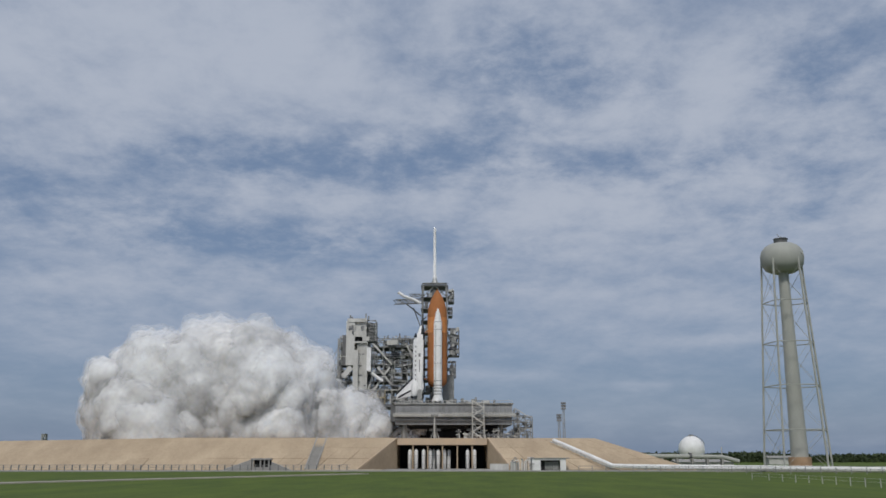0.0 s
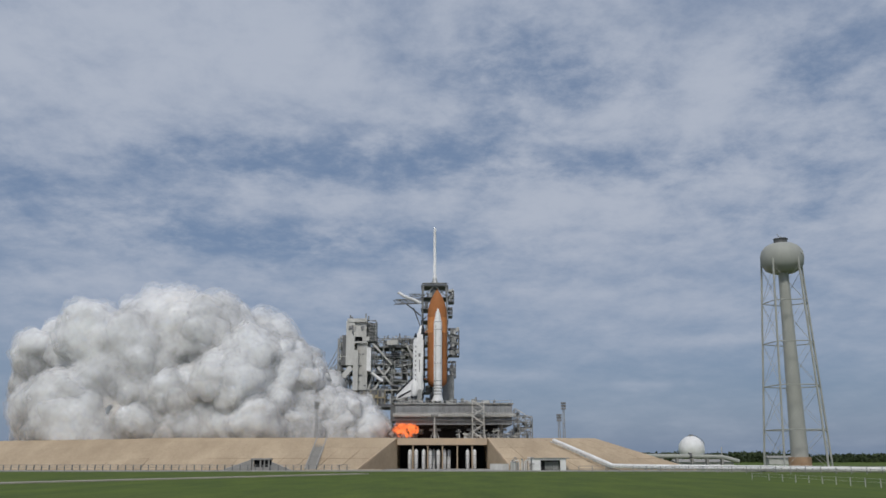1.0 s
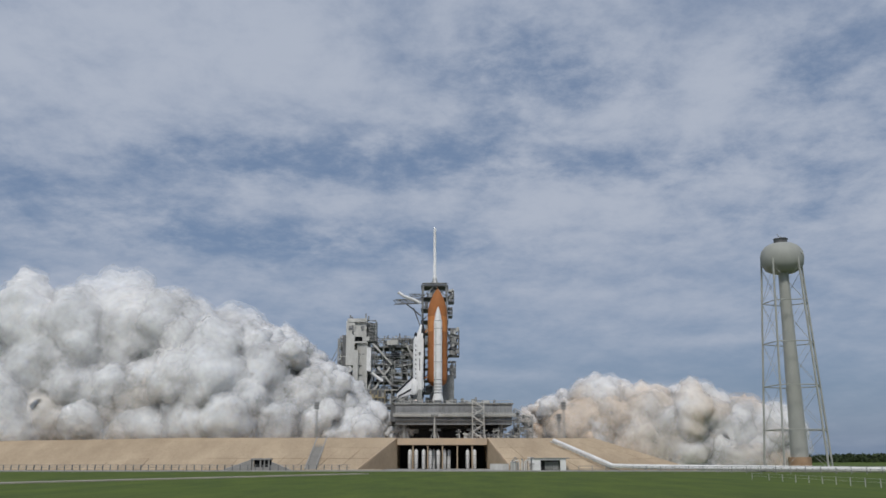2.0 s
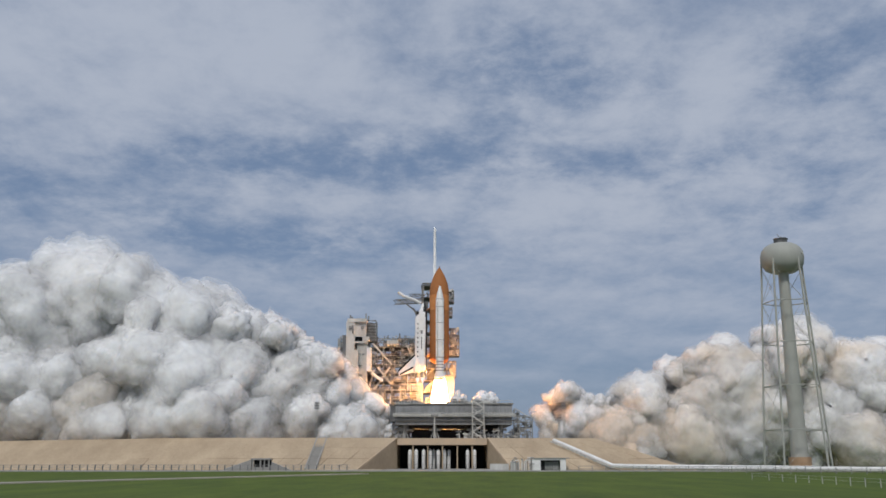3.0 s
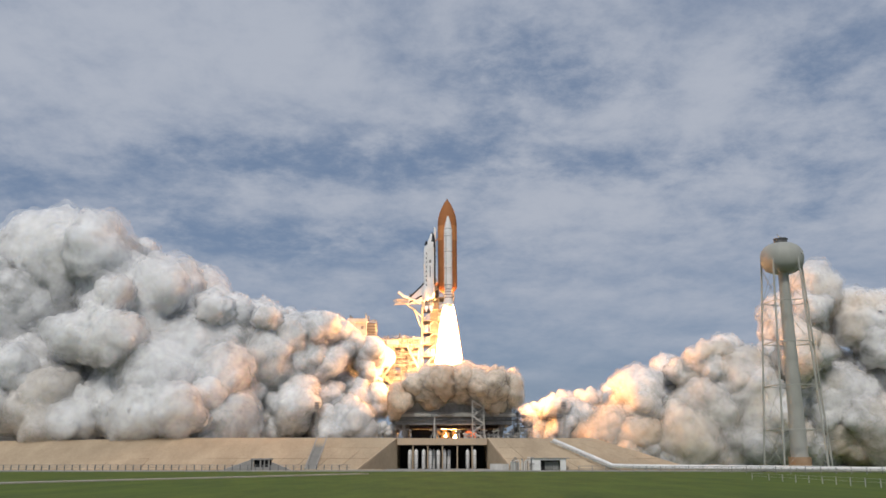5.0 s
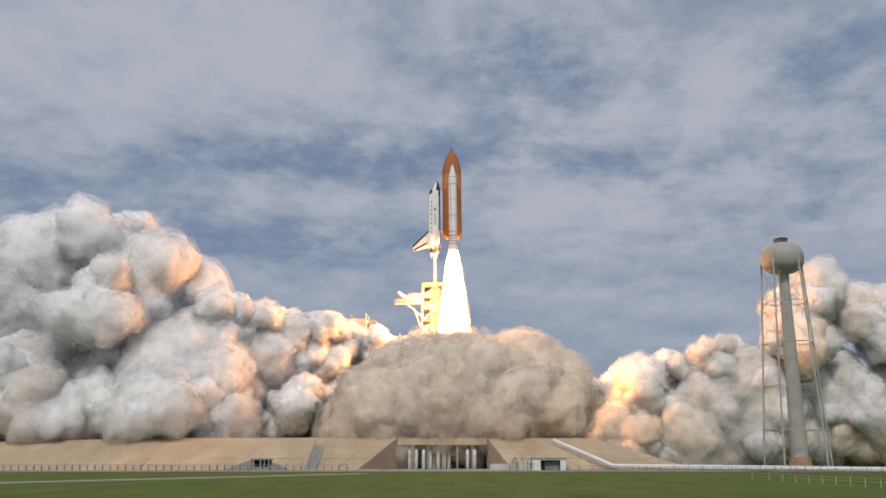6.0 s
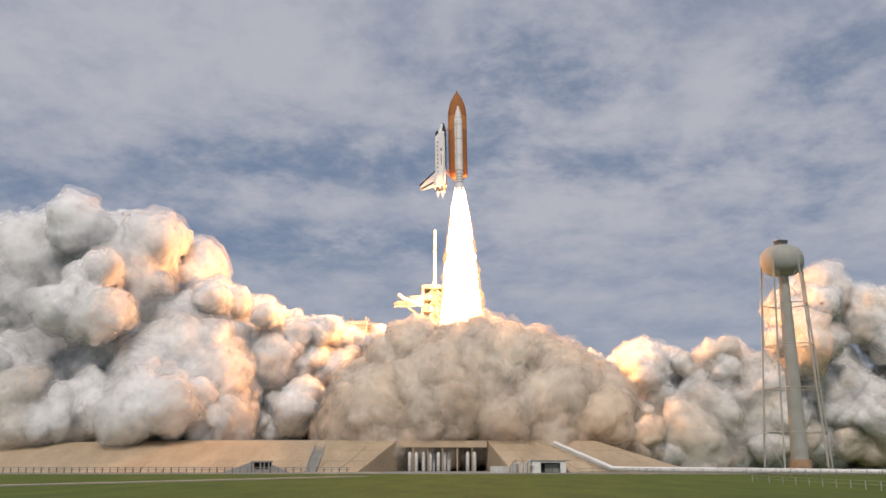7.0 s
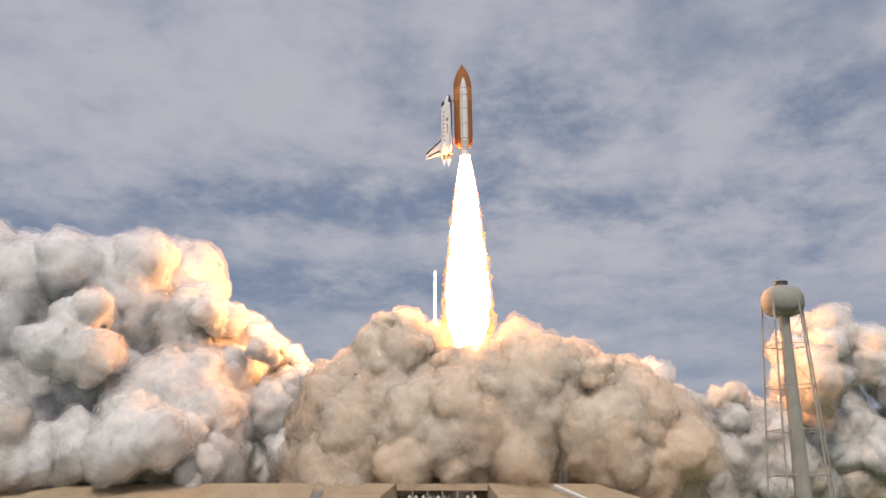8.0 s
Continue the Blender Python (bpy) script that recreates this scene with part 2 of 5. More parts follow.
TILEW = material("white_thermal_blanket", (0.82, 0.82, 0.81), 0.7, second=(0.70, 0.70, 0.69), scale=0.5, fine=3)
TILEB = material("black_thermal_tile", (0.025, 0.026, 0.03), 0.5, scale=0.5, fine=4)
TANKG = material("pale_green_grey_paint", (0.38, 0.385, 0.35), 0.6, second=(0.32, 0.325, 0.29), scale=0.12, fine=1.2, stretch=(1, 1, 0.4))
RUST = material("rusty_concrete", (0.42, 0.29, 0.18), 0.9, second=(0.30, 0.19, 0.11), scale=0.4, fine=2)
LEAF = material("dark_foliage", (0.055, 0.075, 0.03), 0.9, second=(0.03, 0.045, 0.02), scale=0.1, fine=1.0)
BARK = material("bark", (0.12, 0.09, 0.06), 0.9)
STEAM = smoke_set("white_steam", (0.99, 0.993, 0.995), (0.965, 0.958, 0.95), 0.65, 1.15)
EXHAUST = smoke_set("grey_exhaust", (0.995, 0.985, 0.977), (0.97, 0.84, 0.70), 0.80, 1.22)
TAN = smoke_set("tan_exhaust", (0.998, 0.90, 0.785), (0.995, 0.81, 0.64), 0.55, 1.15)
# steam a little dusty, and darkened for the shade at the cloud's foot
DUSTSHADE = smoke_set("dusty_shaded_steam", (0.955, 0.935, 0.91), (0.88, 0.84, 0.79), 0.55, 1.05)
RUSTY = smoke_set("rust_brown_exhaust", (0.99, 0.94, 0.88), (0.97, 0.82, 0.67), 0.55, 1.05)
PLUME = fire_material("booster_fire", (1.0, 0.48, 0.19), 95.0, (1.0, 0.42, 0.13))
FRINGE = fire_material("flame_fringe", (1.0, 0.48, 0.14), 2.6, (1.0, 0.36, 0.08), torn=True)
FIRE = fire_material("orange_fire", (1.0, 0.26, 0.08), 1.7, (0.8, 0.10, 0.02), torn=True)
ENGINE = fire_material("engine_fire", (1.0, 0.80, 0.72), 1.3)


# ---- mesh helpers ----
def add_box(bm, a, b):
    (x0, y0, z0), (x1, y1, z1) = a, b
    v = [bm.verts.new(p) for p in ((x0, y0, z0), (x1, y0, z0), (x1, y1, z0), (x0, y1, z0), (x0, y0, z1), (x1, y0, z1), (x1, y1, z1), (x0, y1, z1))]
    for f in ((3, 2, 1, 0), (4, 5, 6, 7), (0, 1, 5, 4), (1, 2, 6, 5), (2, 3, 7, 6), (3, 0, 4, 7)):
        bm.faces.new([v[i] for i in f])


def add_beam(bm, p, q, w, sides=4, w2=None):
    """A bar from p to q, w across (w2 at q)."""
    p, q = Vector(p), Vector(q)
    d = (q - p).normalized()
    s = d.cross(Vector((0, 0, 1)) if abs(d.z) < 0.95 else Vector((0, 1, 0))).normalized()
    t = d.cross(s)
    rings = []
    for c, r in ((p, w / 2), (q, (w if w2 is None else w2) / 2)):
        r = r * (1.414 if sides == 4 else 1)
        rings.append([bm.verts.new(c + s * r * math.cos(a) + t * r * math.sin(a)) for a in [(i + 0.5) * 2 * math.pi / sides for i in range(sides)]])
    for i in range(sides):
        bm.faces.new((rings[0][i], rings[0][(i + 1) % sides], rings[1][(i + 1) % sides], rings[1][i]))
    bm.faces.new(rings[0][::-1])
    bm.faces.new(rings[1])


def add_lathe(bm, profile, centre=(0, 0), sides=28, sx=1.0, sy=1.0, smooth=True):
    """A turned form: (radius, height) from the bottom up."""
    rings = []
    for r, z in profile:
        rings.append([bm.verts.new((centre[0] + max(r, 0.001) * sx * math.cos(2 * math.pi * i / sides), centre[1] + max(r, 0.001) * sy * math.sin(2 * math.pi * i / sides), z)) for i in range(sides)])
    for a, b in zip(rings, rings[1:]):
        for i in range(sides):
            f = bm.faces.new((a[i], a[(i + 1) % sides], b[(i + 1) % sides], b[i]))
            f.smooth = smooth
    for ring, ends in ((rings[0], -1), (rings[-1], 1)):
        bm.faces.new([bm.verts.new(v.co) for v in ring][::ends])


def add_hull(bm, points):
    vs = [bm.verts.new(p) for p in points]
    r = bmesh.ops.convex_hull(bm, input=vs)
    bmesh.ops.delete(bm, geom=list({e for e in r["geom_interior"] if isinstance(e, bmesh.types.BMVert)}), context="VERTS")


def mesh_of(name, bm, mat):
    me = bpy.data.meshes.new(name)
    bm.to_mesh(me)
    bm.free()
    me.materials.append(mat)
    return me


def part(name, bm, mat, parent, label=""):
    """One mesh, a part of its thing."""
    ob = new(name, mesh_of(name, bm, mat))
    ob.parent = parent
    return tagged(ob, label)


def shared(name, me, parent, m):
    ob = new(name, me)
    ob.parent, ob.matrix_basis = parent, m
    return ob


def thing(name, at, label, category, group="", kind=""):
    ob = new(name)
    ob.location = at
    return tagged(ob, label, category, group, kind)


def structure(name, bm, mat, label, category):
    return tagged(new(name, mesh_of(name, bm, mat)), label, category, kind="structure")


def boxed(a, b):
    bm = bmesh.new()
    add_box(bm, a, b)
    return bm


def beams(rows, w, sides=4):
    bm = bmesh.new()
    for p, q in rows:
        add_beam(bm, p, q, w, sides)
    return bm


def turned(profile, centre=(0, 0), sides=28, sx=1.0, sy=1.0):
    bm = bmesh.new()
    add_lathe(bm, profile, centre, sides, sx, sy)
    return bm


# ---- ground ----
PAD = 12.7      # height of the pad's deck over the meadow


def ground():
    bm = bmesh.new()
    n = 60
    vs = {}
    for i in range(n + 1):
        for j in range(n + 1):
            x, y = (i / n - 0.5), (j / n - 0.08)
            px, py = 9000 * x * abs(x) * 2, 4600 * y * abs(y) * 1.1
            z = 0.25 * noise.noise((px * 0.012, py * 0.012, 0)) if 30 < py < 330 else 0.0
            vs[i, j] = bm.verts.new((px, py, z))
    for i in range(n):
        for j in range(n):
            bm.faces.new((vs[i, j], vs[i + 1, j], vs[i + 1, j + 1], vs[i, j + 1]))
    structure("ground", bm, GRASS, "flat green mown meadow of coarse grass", "meadow")


def strips():
    # a pale track crosses the meadow; a service road runs along the foot of the pad
    bm = bmesh.new()
    ends = [(-106, 130), (-99, 130), (-27, 272), (-22, 272)]
    add_hull(bm, [(x, y, z) for x, y in ends for z in (-0.3, 0.22)])
    structure("road_1", bm, ROAD, "pale sandy track across the meadow", "road")
    structure("road_2", boxed((-400, 322, -0.2), (400, 338, 0.3)), GREYC, "grey concrete service road along the pad", "road")


ground()
strips()


# ---- the pad: a concrete mound cut by the flame trench ----
def pad_mound():
    mound = thing("pad_mound", (0, 0, 0), "sandy concrete launch pad mound with paved slopes", "launch pad", kind="structure")
    left, gap0, gap1 = -330.0, 427.0, 445.0
    # near half, either side of the gas storage bay
    bm = bmesh.new()
    add_hull(bm, [(left, 346, 0), (-32, 347, 0), (-19, 378, 0), (-19, gap0, 0), (left, gap0, 0), (left, 384, 9.6), (-190, 382, 11.2), (-115, 380, PAD), (-19, 378, PAD), (-19, gap0, PAD), (-115, gap0, PAD), (left, gap0, 9.6)])
    part("east_bank", bm, SLAB, mound)
    bm = bmesh.new()
    add_hull(bm, [(26, 349, 0), (18.3, 378, 0), (18.3, gap0, 0), (98, gap0, 0), (98, 352, 0), (18.3, 378, PAD), (18.3, gap0, PAD), (64, gap0, PAD), (64, 383, PAD)])
    part("east_bank", bm, SLAB, mound)
    bm = bmesh.new()
    add_hull(bm, [(left, gap1, 0), (98, gap1, 0), (98, 545, 0), (left, 545, 0), (left, gap1, 9.6), (-115, gap1, PAD), (64, gap1, PAD), (64, 505, PAD), (-115, 505, PAD), (left, 505, 9.6)])
    part("west_bank", bm, DECKC, mound)
    part("bay_roof", boxed((-18.9, 376, 10.0), (18.2, gap0, PAD - 0.01)), WALLC, mound, "tan concrete lintel over the gas bay")
    # black back wall stands in for the shade deep in the bay
    part("bay_back", boxed((-18.9, 404, 0), (18.2, gap0, 9.99)), DARK, mound)
    part("trench_floor", boxed((left, gap0, -0.3), (130, gap1, 0.35)), DARK, mound, "soot-black floor of the flame trench")
    part("bay_floor", boxed((-31, 339, -0.2), (26, 404, 0.32)), GREYC, mound)
    part("deck_kerb", boxed((-112, 381.0, PAD), (-19.1, 381.8, PAD + 0.35)), DECKC, mound)
    for a, b in (((-32.3, 346.6), (-19.0, 378.0)), ((26.3, 348.6), (18.4, 378.0))):
        bm = bmesh.new()
        s = 0.5 if a[0] > 0 else -0.5
        add_hull(bm, [(a[0], a[1], 0), (a[0] + s, a[1], 0), (b[0], b[1], 0), (b[0] + s, b[1], 0), (a[0], a[1], 0.7), (a[0] + s, a[1], 0.7), (b[0], b[1], PAD + 0.25), (b[0] + s, b[1], PAD + 0.25)])
        part("wing_wall", bm, WALLC, mound, "stained concrete wing wall")
    for x in (-12.4, -6.3, -0.2, 5.9, 12.0):
        part("bay_post", boxed((x - 0.24, 376.2, 0.3), (x + 0.24, 377.4, 10.0)), SLAB, mound)
    return mound


MOUND = pad_mound()


def slope_slabs():
    """Paving slabs on both near slopes, with open joints between them."""
    def slab(p, q, r, s):
        up = ((Vector(q) - Vector(p)).cross(Vector(s) - Vector(p))).normalized()
        bm = bmesh.new()
        add_hull(bm, [Vector(v) + up * h for v in (p, q, r, s) for h in (-0.1, 0.16)])
        part("slab", bm, SLAB, MOUND)

    def paved(bottoms, tops, rows):
        for k in range(len(bottoms) - 1):
            b0, b1, t0, t1 = (Vector(v) for v in (bottoms[k], bottoms[k + 1], tops[k], tops[k + 1]))
            for r in range(rows):
                f0, f1 = r / rows + 0.004, (r + 1) / rows - 0.004
                e = 0.012
                slab(b0.lerp(t0, f0).lerp(b1.lerp(t1, f0), e), b0.lerp(t0, f0).lerp(b1.lerp(t1, f0), 1 - e), b0.lerp(t0, f1).lerp(b1.lerp(t1, f1), 1 - e), b0.lerp(t0, f1).lerp(b1.lerp(t1, f1), e))

    xs = [-115 + 8.3 * k for k in range(11)]
    paved([(x, 346 + (x + 330) / 298, 0.15) for x in xs], [(x + 1.3 * k, 380 - 2 * (x + 115) / 96, PAD + 0.02) for k, x in enumerate(xs)], 3)
    xs = [-190 + 7.5 * k for k in range(11)]
    paved([(x, 346.3, 0.15) for x in xs], [(x, 380 - 2 * (x + 115) / 75, PAD + 0.02 + 1.5 * (x + 115) / 75) for x in xs], 3)
    fs = [k / 8 for k in range(9)]
    paved([(26.6 + 71 * f, 349 + 3 * f, 0.15) for f in fs], [(18.8 + 45 * f, 378 + 5 * f, PAD + 0.02) for f in fs], 3)


slope_slabs()


def gas_bottles():
    """Tall white pressure vessels standing in the bay."""
    bm = bmesh.new()
    add_lathe(bm, [(0.6, 0.32), (0.6, 0.6), (0.78, 0.75), (0.78, 7.3), (0.7, 7.7), (0.4, 8.05), (0.12, 8.2), (0.12, 8.5)], sides=16)
    first = thing("gas_bottle", (-13.7, 377.9, 0), "tall white steel pressure vessel standing in a concrete bay", "gas tank", "pressure vessels in the bay")
    part("vessel", bm, WHITE, first)
    for z in (2.0, 5.6):
        part("strap", turned([(0.80, z), (0.80, z + 0.2)], sides=16), PANEL, first)
    for x, y in ((-11.1, 377.9), (-8.0, 378.2), (-5.3, 379), (-1.9, 378.4), (0.6, 379.5), (2.4, 381), (-3.9, 382), (10.2, 378.4), (13.0, 377.9)):
        copy_thing(first, pose(x, y, 0))


gas_bottles()


def slope_rails():
    # the stair up the slope, between two low walls
    st = thing("slope_stair", (0, 0, 0), "grey concrete stair running up the pad slope", "stairs")
    p0, p1 = Vector((-50.0, 344.8, 0.3)), Vector((-50.5, 380.6, PAD + 0.25))
    for k in range(40):
        a, b = p0.lerp(p1, k / 40), p0.lerp(p1, (k + 1) / 40)
        part("step", boxed((a.x - 1.7, a.y, a.z - 0.6), (a.x + 1.7, b.y + 0.05, b.z + 0.12)), GREYC, st)
    for s in (-2.0, 2.0):
        part("side_wall", beams([((p0.x + s, p0.y, p0.z + 0.3), (p1.x + s, p1.y, p1.z + 0.4))], 0.5), GREYC, st)
    # the white pipe that comes down the slope and runs off along the meadow
    pl = thing("white_pipeline", (0, 0, 0), "white insulated pipeline on low steel trestles", "pipeline")
    way = [(45.7, 375.5, 11.8), (50.6, 369.2, 9.3), (55.4, 362.8, 6.8), (64.9, 350.0, 1.8), (73.6, 345.0, 1.6), (145.0, 300.0, 1.1), (260, 262, 1.0)]
    bm = bmesh.new()
    for a, b in zip(way, way[1:]):
        add_beam(bm, a, b, 1.6, 10)
    part("pipe", bm, WHITE, pl)
    bm = bmesh.new()
    for a, b in zip(way, way[1:]):
        add_beam(bm, (a[0] - 1.6, a[1] - 1.5, a[2] - 0.5), (b[0] - 1.6, b[1] - 1.5, b[2] - 0.5), 0.45, 8)
    part("thin_pipe", bm, PANEL, pl)
    for k in range(34):
        f = k / 33
        a, b = Vector(way[4]), Vector(way[5])
        q = a.lerp(b, f)
        part("trestle", beams([((q.x, q.y - 0.9, 0), (q.x, q.y - 0.9, q.z)), ((q.x, q.y + 0.9, 0), (q.x, q.y + 0.9, q.z)), ((q.x, q.y - 1.0, q.z - 0.5), (q.x, q.y + 1.0, q.z - 0.5))], 0.32), GREYC, pl)
    for k in range(15):
        q = Vector(way[0]).lerp(Vector(way[3]), k / 14)
        part("trestle", beams([((q.x - 0.6, q.y, q.z - 2.2), (q.x - 0.6, q.y, q.z)), ((q.x + 0.6, q.y, q.z - 2.2), (q.x + 0.6, q.y, q.z))], 0.3), GREYC, pl)


slope_rails()


def small_buildings():
    hut = thing("equipment_hut", (0, 0, 0), "small white concrete block hut with a dark doorway", "hut")
    x0, x1, y0, y1, z1 = 33.5, 46.2, 344.0, 350.0, 4.5
    d0, d1 = 36.7, 44.1
    bm = bmesh.new()
    add_box(bm, (x0, y0, 0), (d0, y1, z1))
    add_box(bm, (d1, y0, 0), (x1, y1, z1))
    add_box(bm, (d0, y0, 3.9), (d1, y1, z1))
    add_box(bm, (d0, y1 - 0.4, 0), (d1, y1, 3.9))
    part("wall", bm, WHITE, hut)
    part("roof", boxed((x0 - 0.4, y0 - 0.4, z1), (x1 + 1.5, y1 + 0.3, z1 + 0.3)), GREYC, hut)
    part("door", boxed((d0 + 1.8, y0 + 2.0, 0.3), (d0 + 4.6, y0 + 2.2, 3.4)), STEEL, hut)
    part("door", boxed((d0 + 4.7, y0 + 2.0, 0.3), (d1 - 0.4, y0 + 2.2, 3.4)), STEEL, hut)
    # black wall behind the doors paints the shade of the doorway
    bm = boxed((d0, y0 + 2.4, 0.0), (d1, y0 + 2.6, 3.9))
    part("doorway_shade", bm, DARK, hut)
    low = thing("valve_skid", (0, 0, 0), "low white valve cabinet with pipework beside the bay", "valve skid")
    part("cabinet", boxed((17.7, 343, 0.3), (24.6, 346, 2.6)), PANEL, low)
    part("cabinet", boxed((25.4, 343.5, 0.3), (27.6, 346, 3.4)), PANEL, low)
    rnd = random.Random(3)
    for _ in range(26):
        a = Vector((26.0 + rnd.random() * 8, 342.5 + rnd.random() * 3, 0.3))
        h = 1.5 + rnd.random() * 3.4
        part("pipe", beams([(a, a + Vector((0, 0, h))), (a + Vector((0, 0, h)), a + Vector((rnd.uniform(-1.5, 1.5), rnd.uniform(-.5, .5), h)))], 0.2 + 0.15 * rnd.random(), 6), STEEL if rnd.random() < 0.6 else WHITE, low)
    # camera bunker with a sloping grey roof at the foot of the bank
    bk = thing("camera_bunker", (0, 0, 0), "low grey bunker with open dark windows", "bunker")
    bx0, bx1 = -70.5, -64.1
    for a, b in ((bx0, bx0 + 0.5), ((bx0 + bx1) / 2 - 0.4, (bx0 + bx1) / 2 + 0.1), (bx0 + 4.3, bx0 + 4.7), (bx1 - 0.5, bx1)):
        part("post", boxed((a, 338, 0.3), (b, 338.6, 4.0)), GREYC, bk)
    part("roof", boxed((bx0 - 0.4, 337.6, 4.0), (bx1 + 0.4, 342.5, 4.6)), GREYC, bk)
    # blackened back wall, as shade seen through the open windows
    part("back_wall", boxed((bx0, 341.8, 0.3), (bx1, 342.2, 4.0)), DARK, bk)
    part("parapet", boxed((bx0, 338.1, 0.3), (bx1, 338.5, 1.4)), GREYC, bk)
    bm = bmesh.new()
    add_hull(bm, [(bx0 - 11, 339, 0.3), (bx0 - 0.5, 339, 0.3), (bx0 - 0.5, 342, 0.3), (bx0 - 11, 342, 0.3), (bx0 - 0.5, 339, 4.2), (bx0 - 0.5, 342, 4.2), (bx0 - 11, 342, 0.8)])
    part("earth_ramp", bm, GREYC, bk)
    bm = bmesh.new()
    add_hull(bm, [(bx1 + 0.5, 339, 0.3), (bx1 + 8, 339, 0.3), (bx1 + 8, 342, 0.3), (bx1 + 0.5, 342, 0.3), (bx1 + 0.5, 339, 3.2), (bx1 + 0.5, 342, 3.2)])
    part("earth_ramp", bm, GREYC, bk)
    # loading apron
    structure("pavement", boxed((-50.7, 331, 0.0), (-22.1, 346, 0.55)), DECKC, "pale concrete apron at the foot of the slope", "pavement")


small_buildings()


def fences():
    # guard rail with posts along the service road
    gr = thing("guard_rail", (0, 0, 0), "grey steel guard rail on posts along the road", "guard rail")
    me = mesh_of("post", boxed((-0.16, -0.16, 0), (0.16, 0.16, 2.0)), STEELD)
    for k in range(52):
        shared("post", me, gr, pose(-178 + k * 2.8, 336, 0.2))
    for z in (2.2, 1.4):
        part("rail", beams([((-180, 336, z), (-34, 336, z))], 0.16), STEEL, gr)
    # post and rail fence by the water tower road
    fe = thing("field_fence", (0, 0, 0), "thin pale post and wire fence in the grass", "fence")
    a, b = Vector((68.0, 202.0, 0)), Vector((70.0, 122.0, 0))
    a.z = b.z = 0
    me = mesh_of("post", boxed((-0.06, -0.06, -0.3), (0.06, 0.06, 1.3)), PANEL)
    n = 15
    for k in range(n):
        p = a.lerp(b, (k / (n - 1)) ** 0.8)
        shared("post", me, fe, pose(p.x, p.y, 0.1))
    for z in (1.25, 0.7):
        part("wire", beams([(a + Vector((0, 0, z + 0.1)), b + Vector((0, 0, z + 0.1)))], 0.035), PANEL, fe)
    fe2 = thing("field_fence", (0, 0, 0), "thin grey post and rail fence beside the road", "fence")
    me = mesh_of("post", boxed((-0.1, -0.1, -0.2), (0.1, 0.1, 2.2)), STEEL)
    for k in range(40):
        shared("post", me, fe2, pose(44.5 + k * 4.2, 300 - k * 1.1, 0))
    for z in (2.1, 1.2):
        part("rail", beams([((44.5, 300, z), (44.5 + 168, 256, z))], 0.12), STEEL, fe2)


fences()


def light_poles():
    for x, y, top in ((-53.7, 384.5, 27.5), (49.7, 388.0, 22.6), (51.5, 386.0, 27.5)):
        pl = thing("floodlight_mast", (x, y, PAD), "slender grey steel floodlight mast on the pad", "light mast", "floodlights round the pad")
        h = top - PAD
        bm = bmesh.new()
        for sx in (-0.45, 0.45):
            for sy in (-0.45, 0.45):
                add_beam(bm, (sx, sy, 0), (sx * 0.6, sy * 0.6, h), 0.16)
        part("mast", bm, STEEL, pl)
        bm = bmesh.new()
        for k in range(10):
            z0, z1 = h * k / 10, h * (k + 1) / 10
            for s in (-1, 1):
                add_beam(bm, (-0.4 * s, -0.45, z0), (0.4 * s, -0.4, z1), 0.1)
        part("bracing", bm, STEEL, pl)
        for k in range(3):
            part("lamp", boxed((-1.0, -0.7, h - 2.6 + k * 1.1), (1.0, 0.3, h - 1.8 + k * 1.1)), STEELD, pl)


light_poles()


# ---- water tower ----
def water_tower():
    X, Y = 134.3, 344.0
    wt = thing("water_tower", (X, Y, 0), "tall pale green-grey water tower on braced legs", "water tower")
    part("pedestal", turned([(4.1, 0), (4.1, 5.0)], sides=20), RUST, wt, "rust-stained concrete pedestal")
    part("riser", turned([(3.2, 5.0), (1.9, 76.6)], sides=24), TANKG, wt)
    prof = [(1.95, 75.6), (4.5, 75.9), (6.6, 77.0), (7.8, 78.8), (8.2, 81.0), (8.2, 82.4), (7.8, 84.4), (6.5, 86.2), (4.6, 87.3), (2.9, 87.7)]
    part("tank", turned(prof, sides=40), TANKG, wt)
    part("vent_cap", turned([(2.6, 87.7), (2.6, 89.2), (2.8, 89.3), (2.8, 89.6)], sides=24), STEELD, wt, "dark louvred cap")
    part("finial", beams([((0, 0, 89.6), (-1.2, 0, 91.6)), ((-0.2, 0, 89.6), (0.3, 0, 90.8))], 0.2), STEEL, wt)
    feet = []
    for k in range(5):
        a = radians(8 + 72 * k)
        f, t = Vector((13.0 * math.cos(a), 13.0 * math.sin(a), 0)), Vector((7.9 * math.cos(a), 7.9 * math.sin(a), 81.0))
        feet.append((f, t))
        part("leg", beams([(f, t)], 0.75, 8), TANKG, wt)
    for h in (15.0, 31.5, 48.0, 64.0):
        bm = bmesh.new()
        ring = [f.lerp(t, h / 81.0) for f, t in feet]
        for a, b in zip(ring, ring[1:] + ring[:1]):
            add_beam(bm, a, b, 0.4, 6)
        part("ring_girder", bm, TANKG, wt)
    hs = (1.0, 15.0, 31.5, 48.0, 64.0, 78.0)
    for k in range(5):
        (f0, t0), (f1, t1) = feet[k], feet[(k + 1) % 5]
        for a, b in zip(hs, hs[1:]):
            part("tie_rod", beams([(f0.lerp(t0, a / 81), f1.lerp(t1, b / 81))], 0.10), TANKG, wt)
            part("tie_rod", beams([(f1.lerp(t1, a / 81), f0.lerp(t0, b / 81))], 0.10), TANKG, wt)
    part("overflow_pipe", beams([((1.8, -2.4, 86.6), (4.6, -5.4, 84.8)), ((4.6, -5.4, 84.8), (5.6, -6.6, 82.0))], 0.4, 8), TANKG, wt)


water_tower()


